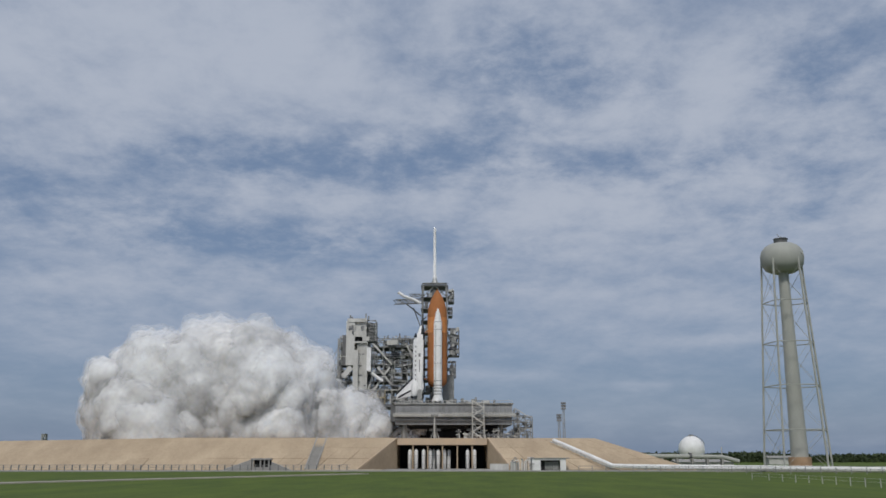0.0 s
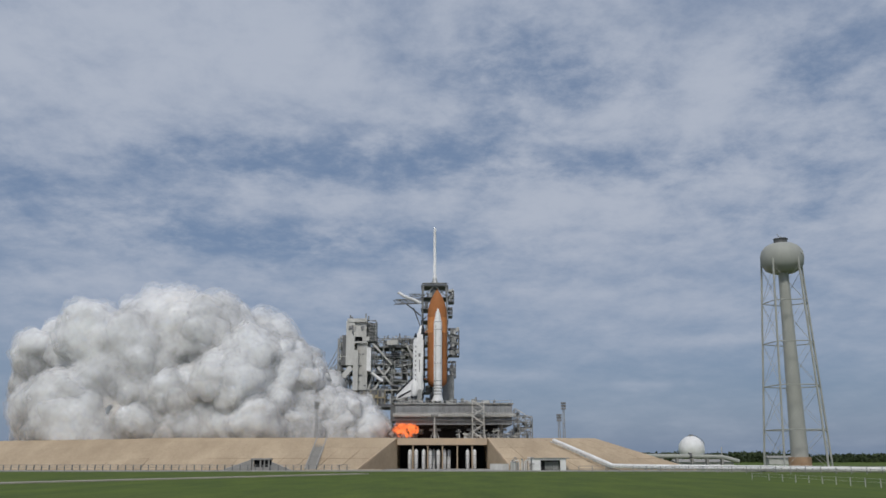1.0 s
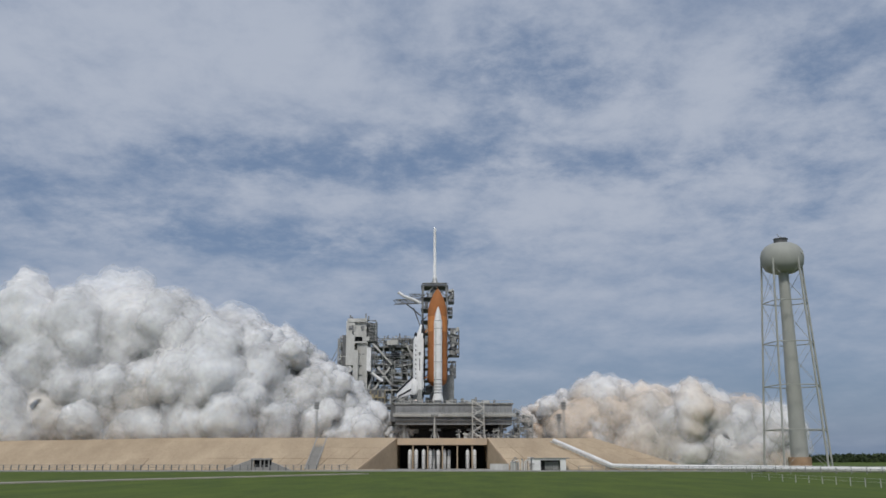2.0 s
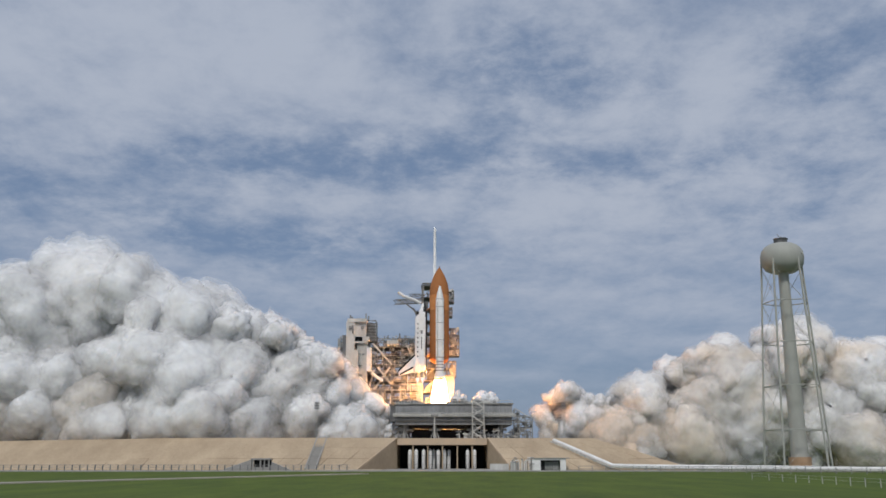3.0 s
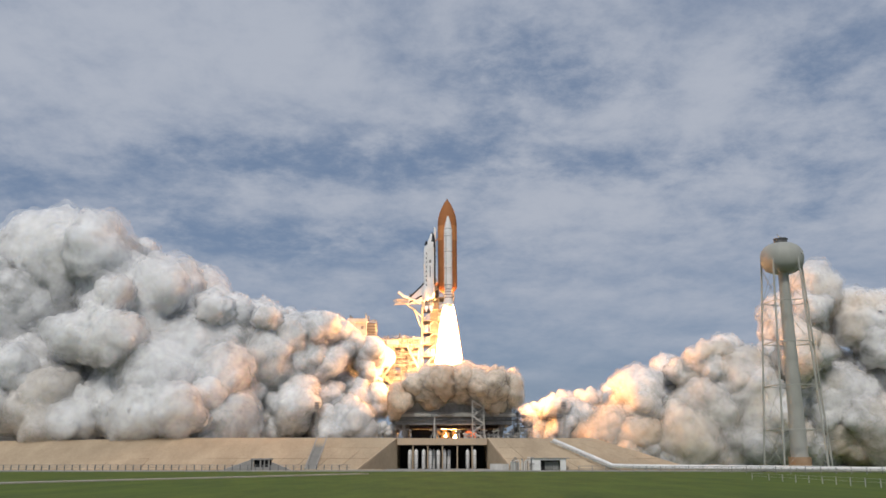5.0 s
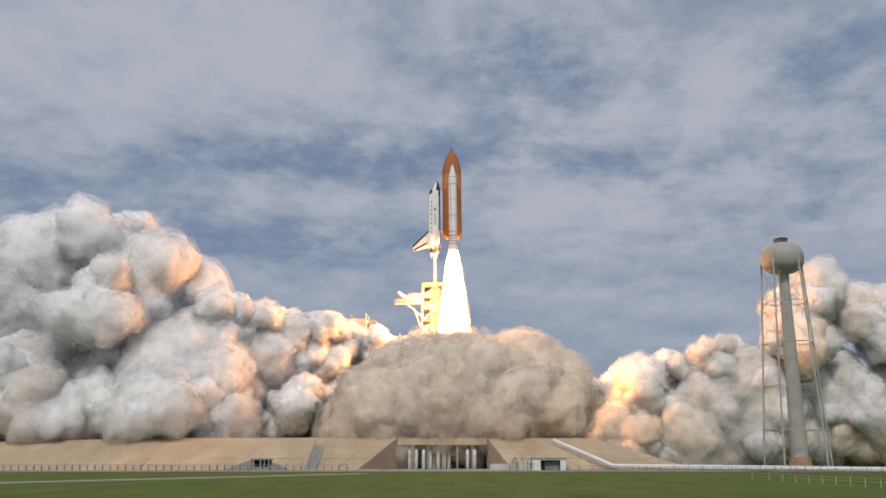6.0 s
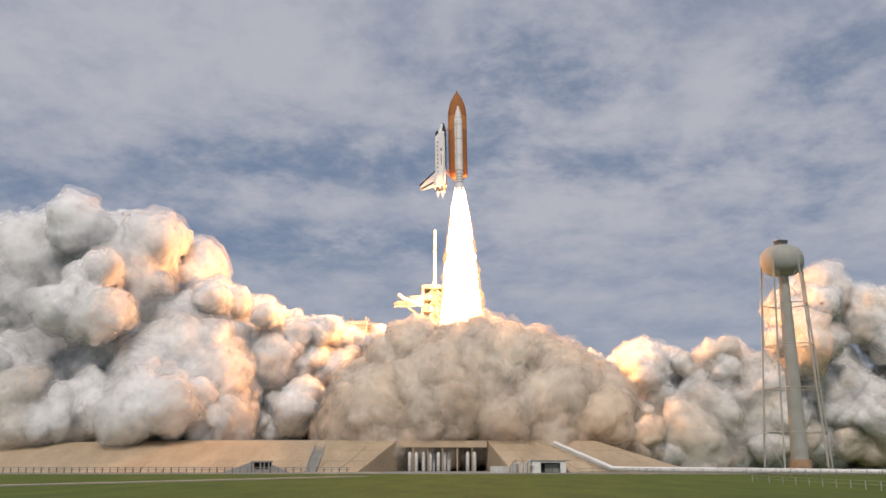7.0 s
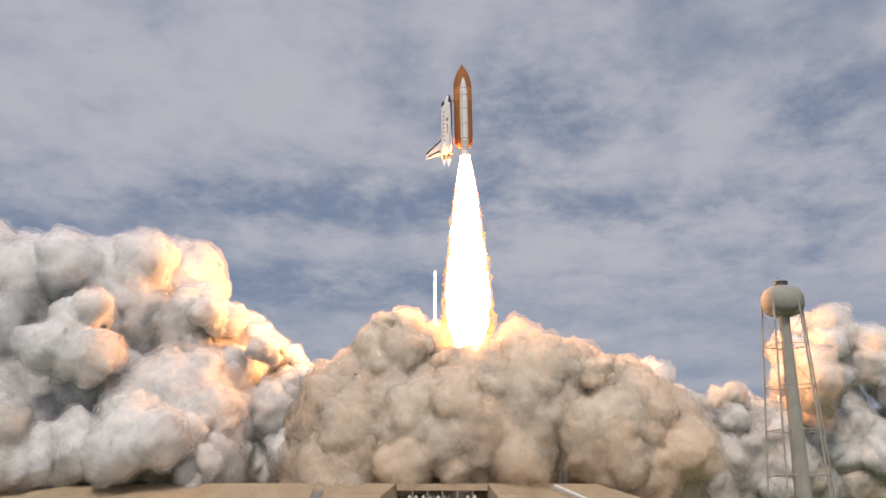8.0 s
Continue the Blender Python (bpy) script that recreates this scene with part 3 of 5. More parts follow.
# ---- hydrogen sphere, pipes and the far shore ----
def far_things():
    x, y, z = (169.0, 620.0, 10.8)
    tk = thing("storage_sphere", (x, y, 0), "white spherical liquid gas tank on steel legs", "storage tank")
    bm = bmesh.new()
    bmesh.ops.create_uvsphere(bm, u_segments=40, v_segments=24, radius=8.7, matrix=Matrix.Translation((0, 0, z)))
    for f in bm.faces:
        f.smooth = True
    part("shell", bm, WHITE, tk)
    for k in range(8):
        a = k * math.pi / 4
        part("leg", beams([((8 * math.cos(a), 8 * math.sin(a), 0), (8 * math.cos(a), 8 * math.sin(a), z))], 0.7, 8), WHITE, tk)
    bm = bmesh.new()
    for k in range(9):
        a0, a1 = radians(50 + 10 * k - 30), radians(60 + 10 * k - 30)
        add_beam(bm, (8.9 * math.cos(a0), -2.5, z + 8.9 * math.sin(a0)), (8.9 * math.cos(a1), -2.5, z + 8.9 * math.sin(a1)), 0.35)
    part("stair", bm, STEEL, tk)
    part("railing", turned([(1.6, z + 8.6), (1.6, z + 9.6)], sides=12), STEEL, tk)
    pi = thing("water_main", (0, 0, 0), "large pale pipe on trestles beside the pad", "pipeline")
    a, b, c = (97.1, 470.0, 5.9), (143.5, 470.0, 5.3), (152.1, 470.0, 3.0)
    part("pipe", beams([(a, b), (b, c)], 2.3, 12), TANKG, pi)
    part("flange", beams([((a[0] + 29.5, a[1], a[2]), (a[0] + 30.7, a[1], a[2]))], 3.2, 12), STEELD, pi)
    for k in range(7):
        q = Vector(a).lerp(Vector(b), k / 6)
        part("trestle", boxed((q.x - 0.6, q.y - 1.2, 0), (q.x + 0.6, q.y + 1.2, q.z - 0.9)), GREYC, pi)
    part("standpipe", beams([((b[0], b[1], 0), (b[0], b[1], b[2] + 5))], 0.5, 8), PANEL, pi)
    for xa, xb, zt, d in ((249.7, 270.8, 5, 700), (132.6, 165.2, 2.5, 520)):
        sh = thing("low_shed", (0, 0, 0), "long low pale shed beyond the pad", "shed")
        bm = bmesh.new()
        add_box(bm, (xa, d, 0), (xb, d + 10, zt))
        part("wall", bm, PANEL, sh)
        bm = bmesh.new()
        add_hull(bm, [(xa - 1, d - 1, zt), (xb + 1, d - 1, zt), (xb + 1, d + 11, zt), (xa - 1, d + 11, zt), (xa - 1, d + 5, zt + 1.6), (xb + 1, d + 5, zt + 1.6)])
        part("roof", bm, GREYC, sh)
    # a far lattice mast on the skyline
    x, y, z = (-394.6, 900.0, 28.4)
    fm = thing("far_tower", (x, y, 0), "small grey lattice tower on the skyline", "tower")
    bm = bmesh.new()
    for s in (-2.4, 2.4):
        for t in (-2.4, 2.4):
            add_beam(bm, (s, t, 0), (s * 0.7, t * 0.7, z), 1.0)
    for k in range(6):
        for s in (-1, 1):
            add_beam(bm, (-2.2 * s, -2.2, z * k / 6), (2.2 * s, -2.2, z * (k + 1) / 6), 0.6)
    part("frame", bm, STEEL, fm)
    part("cabin", boxed((-1.9, -1.9, z - 2.5), (1.9, 1.9, z)), STEEL, fm)


far_things()


def woods():
    """A belt of scrub and trees along the horizon, in many small clumps of leaves."""
    rnd = random.Random(11)
    bm = bmesh.new()
    for k in range(620):
        f = rnd.random()
        x = 220 + 640 * f if k % 6 else -900 + 2400 * rnd.random()
        y = 1050 + 160 * rnd.random()
        h = 6 + 7 * max(0, noise.noise((x * 0.012, 3.0, 0)) + 0.5) + 3 * rnd.random()
        add_beam(bm, (x, y, 0), (x, y, h * 0.3), 0.5)
        for _ in range(34):
            a, r = rnd.random() * 6.28, rnd.random() ** 0.5 * h * 0.55
            c = Vector((x + r * math.cos(a), y + r * math.sin(a), h * (0.05 + 0.9 * rnd.random()) * (1 - 0.3 * r / h)))
            s = 1.2 + 1.8 * rnd.random()
            v = [bm.verts.new(c + s * Vector((rnd.uniform(-1, 1), rnd.uniform(-1, 1), rnd.uniform(-0.8, 0.8)))) for _ in range(4)]
            for i, j, l in ((0, 1, 2), (0, 2, 3), (0, 3, 1), (1, 3, 2)):
                bm.faces.new((v[i], v[j], v[l]))
    tagged(new("far_woods", mesh_of("far_woods", bm, LEAF)), "dark green belt of scrub trees on the horizon", "woods", kind="stuff")


woods()


# ---- launch platform ----
def launch_platform():
    x0, x1, y0, y1, z0, z1 = -21.7, 31.6, 412.0, 462.0, 19.5, 29.1
    mp = thing("launch_platform", (0, 0, 0), "grey steel mobile launch platform on pedestals", "launch platform")
    part("deck", boxed((x0, y0, z0), (x1, y1, z1)), MLPS, mp)
    part("deck_edge", boxed((x0 - 0.5, y0 - 0.7, z1 - 0.5), (x1 + 0.5, y1 + 0.5, z1 + 0.12)), STEEL, mp)
    me = mesh_of("stiffener", boxed((-0.12, -0.14, z0 + 0.2), (0.12, 0.0, z1 - 0.6)), MLPS)
    for k in range(24):
        shared("stiffener", me, mp, pose(x0 + 1 + k * (x1 - x0 - 2) / 23, y0 - 0.02, 0))
    zp = 24.0
    part("walkway", boxed((x0 - 1, y0 - 2.2, zp - 0.9), (x1 + 1.5, y0 - 0.4, zp - 0.5)), PANEL, mp, "pale walkway round the platform")
    part("service_pipe", beams([((x0 - 1, y0 - 1.6, zp), (x1 + 1.5, y0 - 1.6, zp))], 0.8, 8), PANEL, mp)
    part("service_pipe", beams([((x0 - 1, y0 - 0.9, zp - 2.6), (x1 + 1.5, y0 - 0.9, zp - 2.6))], 0.5, 8), STEELD, mp)
    me = mesh_of("walkway_post", boxed((-0.06, -0.06, 0), (0.06, 0.06, 1.3)), PANEL)
    for k in range(40):
        shared("walkway_post", me, mp, pose(x0 + k * (x1 - x0) / 39, y0 - 2.1, zp - 0.5))
        shared("walkway_post", me, mp, pose(x0 + k * (x1 - x0) / 39, y0 - 0.5, z1))
    part("hand_rail", beams([((x0, y0 - 0.5, z1 + 1.25), (x1, y0 - 0.5, z1 + 1.25)), ((x0, y0 - 2.1, zp + 0.8), (x1, y0 - 2.1, zp + 0.8))], 0.12), PANEL, mp)
    # pedestals
    for px in (x0 + 4, x0 + 18, x1 - 18, x1 - 5):
        for py in (y0 + 4, (y0 + y1) / 2 + 14, y1 - 4):
            bm = bmesh.new()
            add_beam(bm, (px, py, PAD), (px, py, z0), 1.8, 10)
            add_beam(bm, (px - 2.6, py, z0 - 2.2), (px + 2.6, py, z0 - 2.2), 1.0)
            add_beam(bm, (px - 2.2, py, PAD), (px, py, z0 - 1), 0.5)
            add_beam(bm, (px + 2.2, py, PAD), (px, py, z0 - 1), 0.5)
            part("pedestal", bm, STEEL, mp)
    # near-black box beneath the deck, above the trench: its shade put in as colour
    part("underdeck_shade", boxed((x0 + 6, y0 + 8, z0 - 1.6), (x1 - 6, y1 - 8, z0 - 0.01)), DARK, mp)
    # added walls and trench wedges that stop flame light leaking under the deck
    for a, b in (((x0 + 8, y0 + 12, PAD), (x1 - 6, y0 + 13, z0 - 1.7)), ((x0 + 8, y0 + 37, PAD), (x1 - 6, y0 + 38, z0 - 1.7)), ((x0 + 7, y0 + 12, PAD), (x0 + 8, y0 + 38, z0 - 1.7)), ((x1 - 6, y0 + 12, PAD), (x1 - 5, y0 + 38, z0 - 1.7))):
        part("flame_light_wall", boxed(a, b), DARK, mp, "near-black wall added under the deck to hold back flame light")
    for s, x in ((-1, x0 + 7), (1, x1 - 5)):
        bm = bmesh.new()
        add_hull(bm, [(x, 427, 0.4), (x, 445, 0.4), (x + s * 6, 427, 0.4), (x + s * 6, 445, 0.4), (x, 427, PAD), (x, 445, PAD), (x + s * 1, 427, PAD), (x + s * 1, 445, PAD)])
        part("trench_light_stop", bm, DARK, mp)
    # blast corner towards the steam
    part("corner_frame", boxed((x0 - 2.4, y0 + 2, z0 + 1.5), (x0, y0 + 20, z1 - 0.8)), STEELD, mp)
    # boxes, pipes and lamps on the deck
    rnd = random.Random(8)
    for k in range(44):
        x = x0 + 2 + (x1 - x0 - 4) * rnd.random()
        if abs(x - (-2.5)) < 4.5:
            continue
        y, h, w = y0 + 1.5 + 6 * rnd.random(), 0.6 + 1.8 * rnd.random() ** 2, 0.4 + 0.9 * rnd.random()
        if k % 5 == 0 and x > 8:
            h += 2.4
            w = 0.4
        part("deck_fitting", boxed((x - w, y - w, z1 + 0.1), (x + w, y + w, z1 + h)), (STEELD, STEEL, PANEL)[k % 3], mp)
    # tail service masts
    for x, y in ((-11.6, 437.0), (-11.6, 444.0)):
        bm = bmesh.new()
        add_hull(bm, [(x - 1.4, y - 1.4, z1), (x + 1.4, y - 1.4, z1), (x + 1.4, y + 1.4, z1), (x - 1.4, y + 1.4, z1), (x - 0.4, y - 1.2, z1 + 8), (x + 1.4, y - 1.2, z1 + 8), (x + 1.4, y + 1.2, z1 + 8), (x - 0.4, y + 1.2, z1 + 8)])
        part("tail_mast", bm, STEEL, mp)
    return mp


launch_platform()


def add_lattice(bm, p, q, w, h, bays, bar, thin):
    """A box truss from p to q: four chords and zigzag faces."""
    p, q = Vector(p), Vector(q)
    d = (q - p).normalized()
    s = d.cross(Vector((0, 0, 1)) if abs(d.z) < 0.9 else Vector((0, 1, 0))).normalized() * w / 2
    t = d.cross(s).normalized() * h / 2
    cs = [s + t, s - t, -s - t, -s + t]
    for c in cs:
        add_beam(bm, p + c, q + c, bar)
    for k in range(bays):
        a, b = p.lerp(q, k / bays), p.lerp(q, (k + 1) / bays)
        for i in range(4):
            c0, c1 = cs[i], cs[(i + 1) % 4]
            add_beam(bm, a + c0, a + c1, thin)
            if (k + i) % 2:
                c0, c1 = c1, c0
            add_beam(bm, a + c0, b + c1, thin)


def access_stair():
    """The zigzag stair tower in front of the platform."""
    st = thing("stair_tower", (0, 0, 0), "grey steel zigzag stair tower beside the platform", "stair tower")
    x0, x1, y, z1 = 13.2, 18.3, 404.0, 29.9
    for x in (x0, x1):
        for yy in (y, y + 3):
            part("column", beams([((x, yy, PAD), (x, yy, z1))], 0.4), PANEL, st)
    n = 5
    for k in range(n):
        za, zb = PAD + (z1 - PAD) * k / n, PAD + (z1 - PAD) * (k + 1) / n
        a, b = (x0, x1) if k % 2 else (x1, x0)
        part("flight", beams([((a, y + 0.2, za), (b, y + 0.2, zb)), ((a, y + 1.3, za), (b, y + 1.3, zb))], 0.5), PANEL, st)
        part("landing", boxed((x0 - 0.2, y, zb - 0.25), (x1 + 0.2, y + 3, zb)), STEEL, st)
        part("brace", beams([((x0, y + 3, za), (x1, y + 3, zb))], 0.22), STEEL, st)
        zc = (za + zb) / 2
        part("brace", beams([((b, y, za), (a, y, zb))], 0.2), PANEL, st)
        part("middle_rail", beams([((x0, y, zc), (x1, y, zc))], 0.18), PANEL, st)
    mast = thing("floodlight_mast", (-3.8, 402, PAD), "pale steel post carrying lamps before the platform", "light mast", "floodlights round the pad")
    h = 22.6 - PAD
    part("mast", beams([((0, 0, 0), (0, 0, h))], 0.55, 10), PANEL, mast)
    part("lamp", boxed((-1.6, -0.5, h), (1.6, 0.5, h + 1.0)), STEEL, mast)
    ut = thing("umbilical_tower", (0, 0, 0), "open grey steel service tower at the platform end", "service tower")
    xs, tops = [33, 35, 38, 41], [27, 26, 24, 23]
    for i, (x, t) in enumerate(zip(xs, tops)):
        for yy in (416.0, 424.0):
            part("column", beams([((x, yy, PAD), (x, yy, t))], 0.4), STEEL, ut)
    bm = bmesh.new()
    for i in range(3):
        for k in range(5):
            za, zb = PAD + k * 2.7, PAD + (k + 1) * 2.7
            if zb > tops[i + 1] + 1:
                continue
            for yy in (416.0, 424.0):
                add_beam(bm, (xs[i], yy, za), (xs[i + 1], yy, zb), 0.2)
                add_beam(bm, (xs[i], yy, zb), (xs[i + 1], yy, zb), 0.25)
    part("bracing", bm, STEEL, ut)
    part("cabinet", boxed((xs[0], 417, PAD), (xs[1], 423, PAD + 6)), STEELD, ut)
    fill = random.Random(12)
    for k in range(46):
        x = 33 + 7.4 * fill.random()
        z = PAD + (float(np.interp(x, xs, tops)) - PAD - 1.5) * fill.random()
        if k % 3:
            part("cable_tray", beams([((x, 417 + 5 * fill.random(), z), (min(x + 1 + 3 * fill.random(), 41), 418, z))], 0.3), (STEEL, PANEL, STEELD)[k % 3], ut)
        else:
            part("junction_box", boxed((x, 417, z), (min(x + 0.8 + fill.random(), 41), 419, z + 0.6 + 1.2 * fill.random())), (STEELD, STEEL)[k % 2], ut)
    part("top_rail", beams([((xs[i], 416, tops[i]), (xs[i + 1], 416, tops[i + 1])) for i in range(3)], 0.3), PANEL, ut)
    # pumps and pipes standing on the pad under the platform
    rnd = random.Random(4)
    for k in range(34):
        x = 5.4 + rnd.random() * 28
        y, h = 406 + 5 * rnd.random(), 2.0 + 3.5 * rnd.random()
        pv = thing("pump_unit", (x, y, PAD), "grey pump and valve unit on the pad deck", "pump", "pumps under the platform")
        bm = bmesh.new()
        add_box(bm, (-0.5, -0.5, 0), (0.5, 0.5, h * 0.4))
        add_beam(bm, (0, 0, h * 0.4), (0, 0, h), 0.35, 8)
        add_beam(bm, (-1.0, 0, h * 0.75), (1.0, 0, h * 0.75), 0.45, 8)
        part("casing", bm, (STEEL, PANEL, STEELD)[k % 3], pv)


access_stair()


# ---- fixed service tower ----
def service_tower():
    tw = thing("service_tower", (0, 0, 0), "tall grey steel lattice service tower with floors and a mast", "service tower")
    x0, x1, y0, y1, zt = -10.7, 2.0, 458.0, 470.0, 92.7
    n = 13
    dz = (zt - PAD) / n
    for x in (x0, x1):
        for y in (y0, y1):
            part("column", beams([((x, y, PAD), (x, y, zt))], 0.75), STEEL, tw)
    rnd = random.Random(21)
    for k in range(n):
        za, zb = PAD + k * dz, PAD + (k + 1) * dz
        part("floor", boxed((x0 - 0.8, y0 - 0.8, zb - 0.35), (x1 + 0.8, y1 + 0.8, zb)), STEELD, tw)
        bm = bmesh.new()
        xm = (x0 + x1) / 2
        for a, b in (((x0, y0, za), (xm, y0, zb)), ((x1, y0, za), (xm, y0, zb)), ((x0, y0, za), (x0, y1, zb)), ((x1, y1, za), (x1, y0, zb)), ((x0, y1, za), (x1, y1, zb))):
            add_beam(bm, a, b, 0.4)
        for x in (x0 - 0.7, x1 + 0.7):
            add_beam(bm, (x, y0 - 0.7, zb + 1.1), (x, y1, zb + 1.1), 0.12)
        add_beam(bm, (x0 - 0.7, y0 - 0.7, zb + 1.1), (x1 + 0.7, y0 - 0.7, zb + 1.1), 0.12)
        part("bracing", bm, STEEL, tw)
        for _ in range(3):
            x, w = x0 + 1 + (x1 - x0 - 3) * rnd.random(), 0.8 + 1.4 * rnd.random()
            part("cabinet", boxed((x, y0 + 1, za), (x + w, y0 + 4, za + 2 + 2.5 * rnd.random())), (STEELD, STEEL, PANEL)[rnd.randrange(3)], tw)
    part("lift_shaft", boxed((x0 + 4, y0 + 4, PAD), (x0 + 8.5, y0 + 9, zt - 1)), STEELD, tw)
    # top frame
    part("roof_house", boxed((-9.5, y0 + 1, zt), (1.2, y1 - 1, zt + 0.6)), STEEL, tw)
    bm = bmesh.new()
    for x in (-10.4, 1.7):
        add_beam(bm, (x, y0, zt - 5), (x, y0, zt + 1.2), 0.9)
    add_beam(bm, (-10.4, y0, zt + 1.0), (1.7, y0, zt + 1.0), 0.9)
    part("top_frame", bm, STEEL, tw)
    mx, mz, mt = -4.4, 98.9, 125.6
    bm = bmesh.new()
    for a in range(4):
        an = radians(45 + 90 * a)
        add_beam(bm, (mx + 3.4 * math.cos(an), 464 + 3.4 * math.sin(an), zt), (mx, 464, mz), 0.4)
    part("mast_tripod", bm, STEEL, tw)
    part("lightning_mast", turned([(0.7, zt + 0.5), (0.85, mz - 2), (1.1, mz), (0.75, mz + 0.2), (0.72, mt - 3), (0.66, mt - 0.3), (0.4, mt)], centre=(mx, 464), sides=16), WHITE, tw, "white tapered lightning mast")
    # outriggers away from the vehicle
    bm = bmesh.new()
    for (X0, _, Z0), (X1, _, Z1) in (((2.6, 458.0, 55.9), (8.2, 459.0, 70.0)), ((2.6, 458.0, 45.0), (6.4, 459.0, 53.0)), ((2.7, 458.0, 83.9), (5.6, 459.0, 89.9)), ((2.6, 458.0, 76.5), (4.7, 459.0, 80.9))):
        m = max(2, int((Z1 - Z0) / 3.2))
        for k in range(m + 1):
            z = Z0 + (Z1 - Z0) * k / m
            add_box(bm, (X0, y0 - 1, z - 0.2), (X1, y0 + 7, z + 0.15))
            if k < m:
                add_beam(bm, (X0, y0 - 1, z), (X1, y0 - 1, z + (Z1 - Z0) / m), 0.3)
        for x in ((X0 + X1) / 2, X1):
            add_beam(bm, (x, y0 - 1, Z0), (x, y0 - 1, Z1), 0.5)
            add_beam(bm, (x, y0 + 6, Z0), (x, y0 + 6, Z1), 0.5)
        add_box(bm, (X0 + 1, y0, Z0 + 0.3), (X1 - 1, y0 + 5, Z0 + (Z1 - Z0) * 0.8))
    part("side_platform", bm, STEELD, tw)
    part("flank_wall", boxed((-0.2, 455.6, 29.4), (5.6, 457.0, 46.0)), STEEL, tw, "flat grey steel wall")
    for k in range(60):
        lo, hi, xr = ((55.9, 69.0, 8.2), (45.5, 52.5, 6.6), (84.0, 90.0, 5.4))[0 if k < 34 else 1 if k < 50 else 2]
        x, z = 2.6 + (xr - 2.6) * rnd.random(), lo + (hi - lo) * rnd.random()
        part("equipment_box", boxed((x, 456.0 + 0.8 * rnd.random(), z), (min(x + 0.5 + 1.8 * rnd.random(), xr), 459, z + 0.5 + 1.8 * rnd.random())), (STEEL, STEELD, STEEL, PANEL)[k % 4], tw)
    # vent arm with its hood, swung clear
    arm = bmesh.new()
    add_lattice(arm, (-10.4, 450.0, 83.1), (-24.1, 440.0, 80.8), 2.0, 2.2, 9, 0.35, 0.22)
    add_beam(arm, (-11.0, 452.0, 75.5), (-18.9, 446.0, 81.2), 0.5)
    add_beam(arm, (-11.6, 452.0, 70.3), (-15.0, 448.0, 79.2), 0.4)
    part("vent_arm", arm, STEEL, tw)
    bm = bmesh.new()
    pts = [Vector(p) for p in ((-11.3, 440.0, 80.2), (-14.4, 440.0, 81.9), (-17.6, 440.0, 83.1), (-19.8, 440.0, 83.9), (-21.3, 440.0, 85.1), (-22.4, 440.0, 85.9))]
    for a, b in zip(pts, pts[1:]):
        add_beam(bm, a, b, 1.5, 10)
    part("vent_duct", bm, WHITE, tw, "white curved vent duct")
    bm = bmesh.new()
    add_lattice(bm, (-10.4, 450.0, 86.0), (-16.4, 440.0, 84.2), 1.4, 1.4, 5, 0.25, 0.16)
    part("vent_arm", bm, STEEL, tw)
    bm = bmesh.new()
    add_lattice(bm, (-10.4, 455.0, 63.1), (-26.8, 448.0, 61.1), 2.6, 2.8, 8, 0.4, 0.25)
    part("crew_arm", bm, STEEL, tw)
    part("white_room", boxed((-28.1, 451.0, 60.0), (-22.7, 445.0, 62.4)), PANEL, tw, "pale crew cabin at the arm's end")


service_tower()


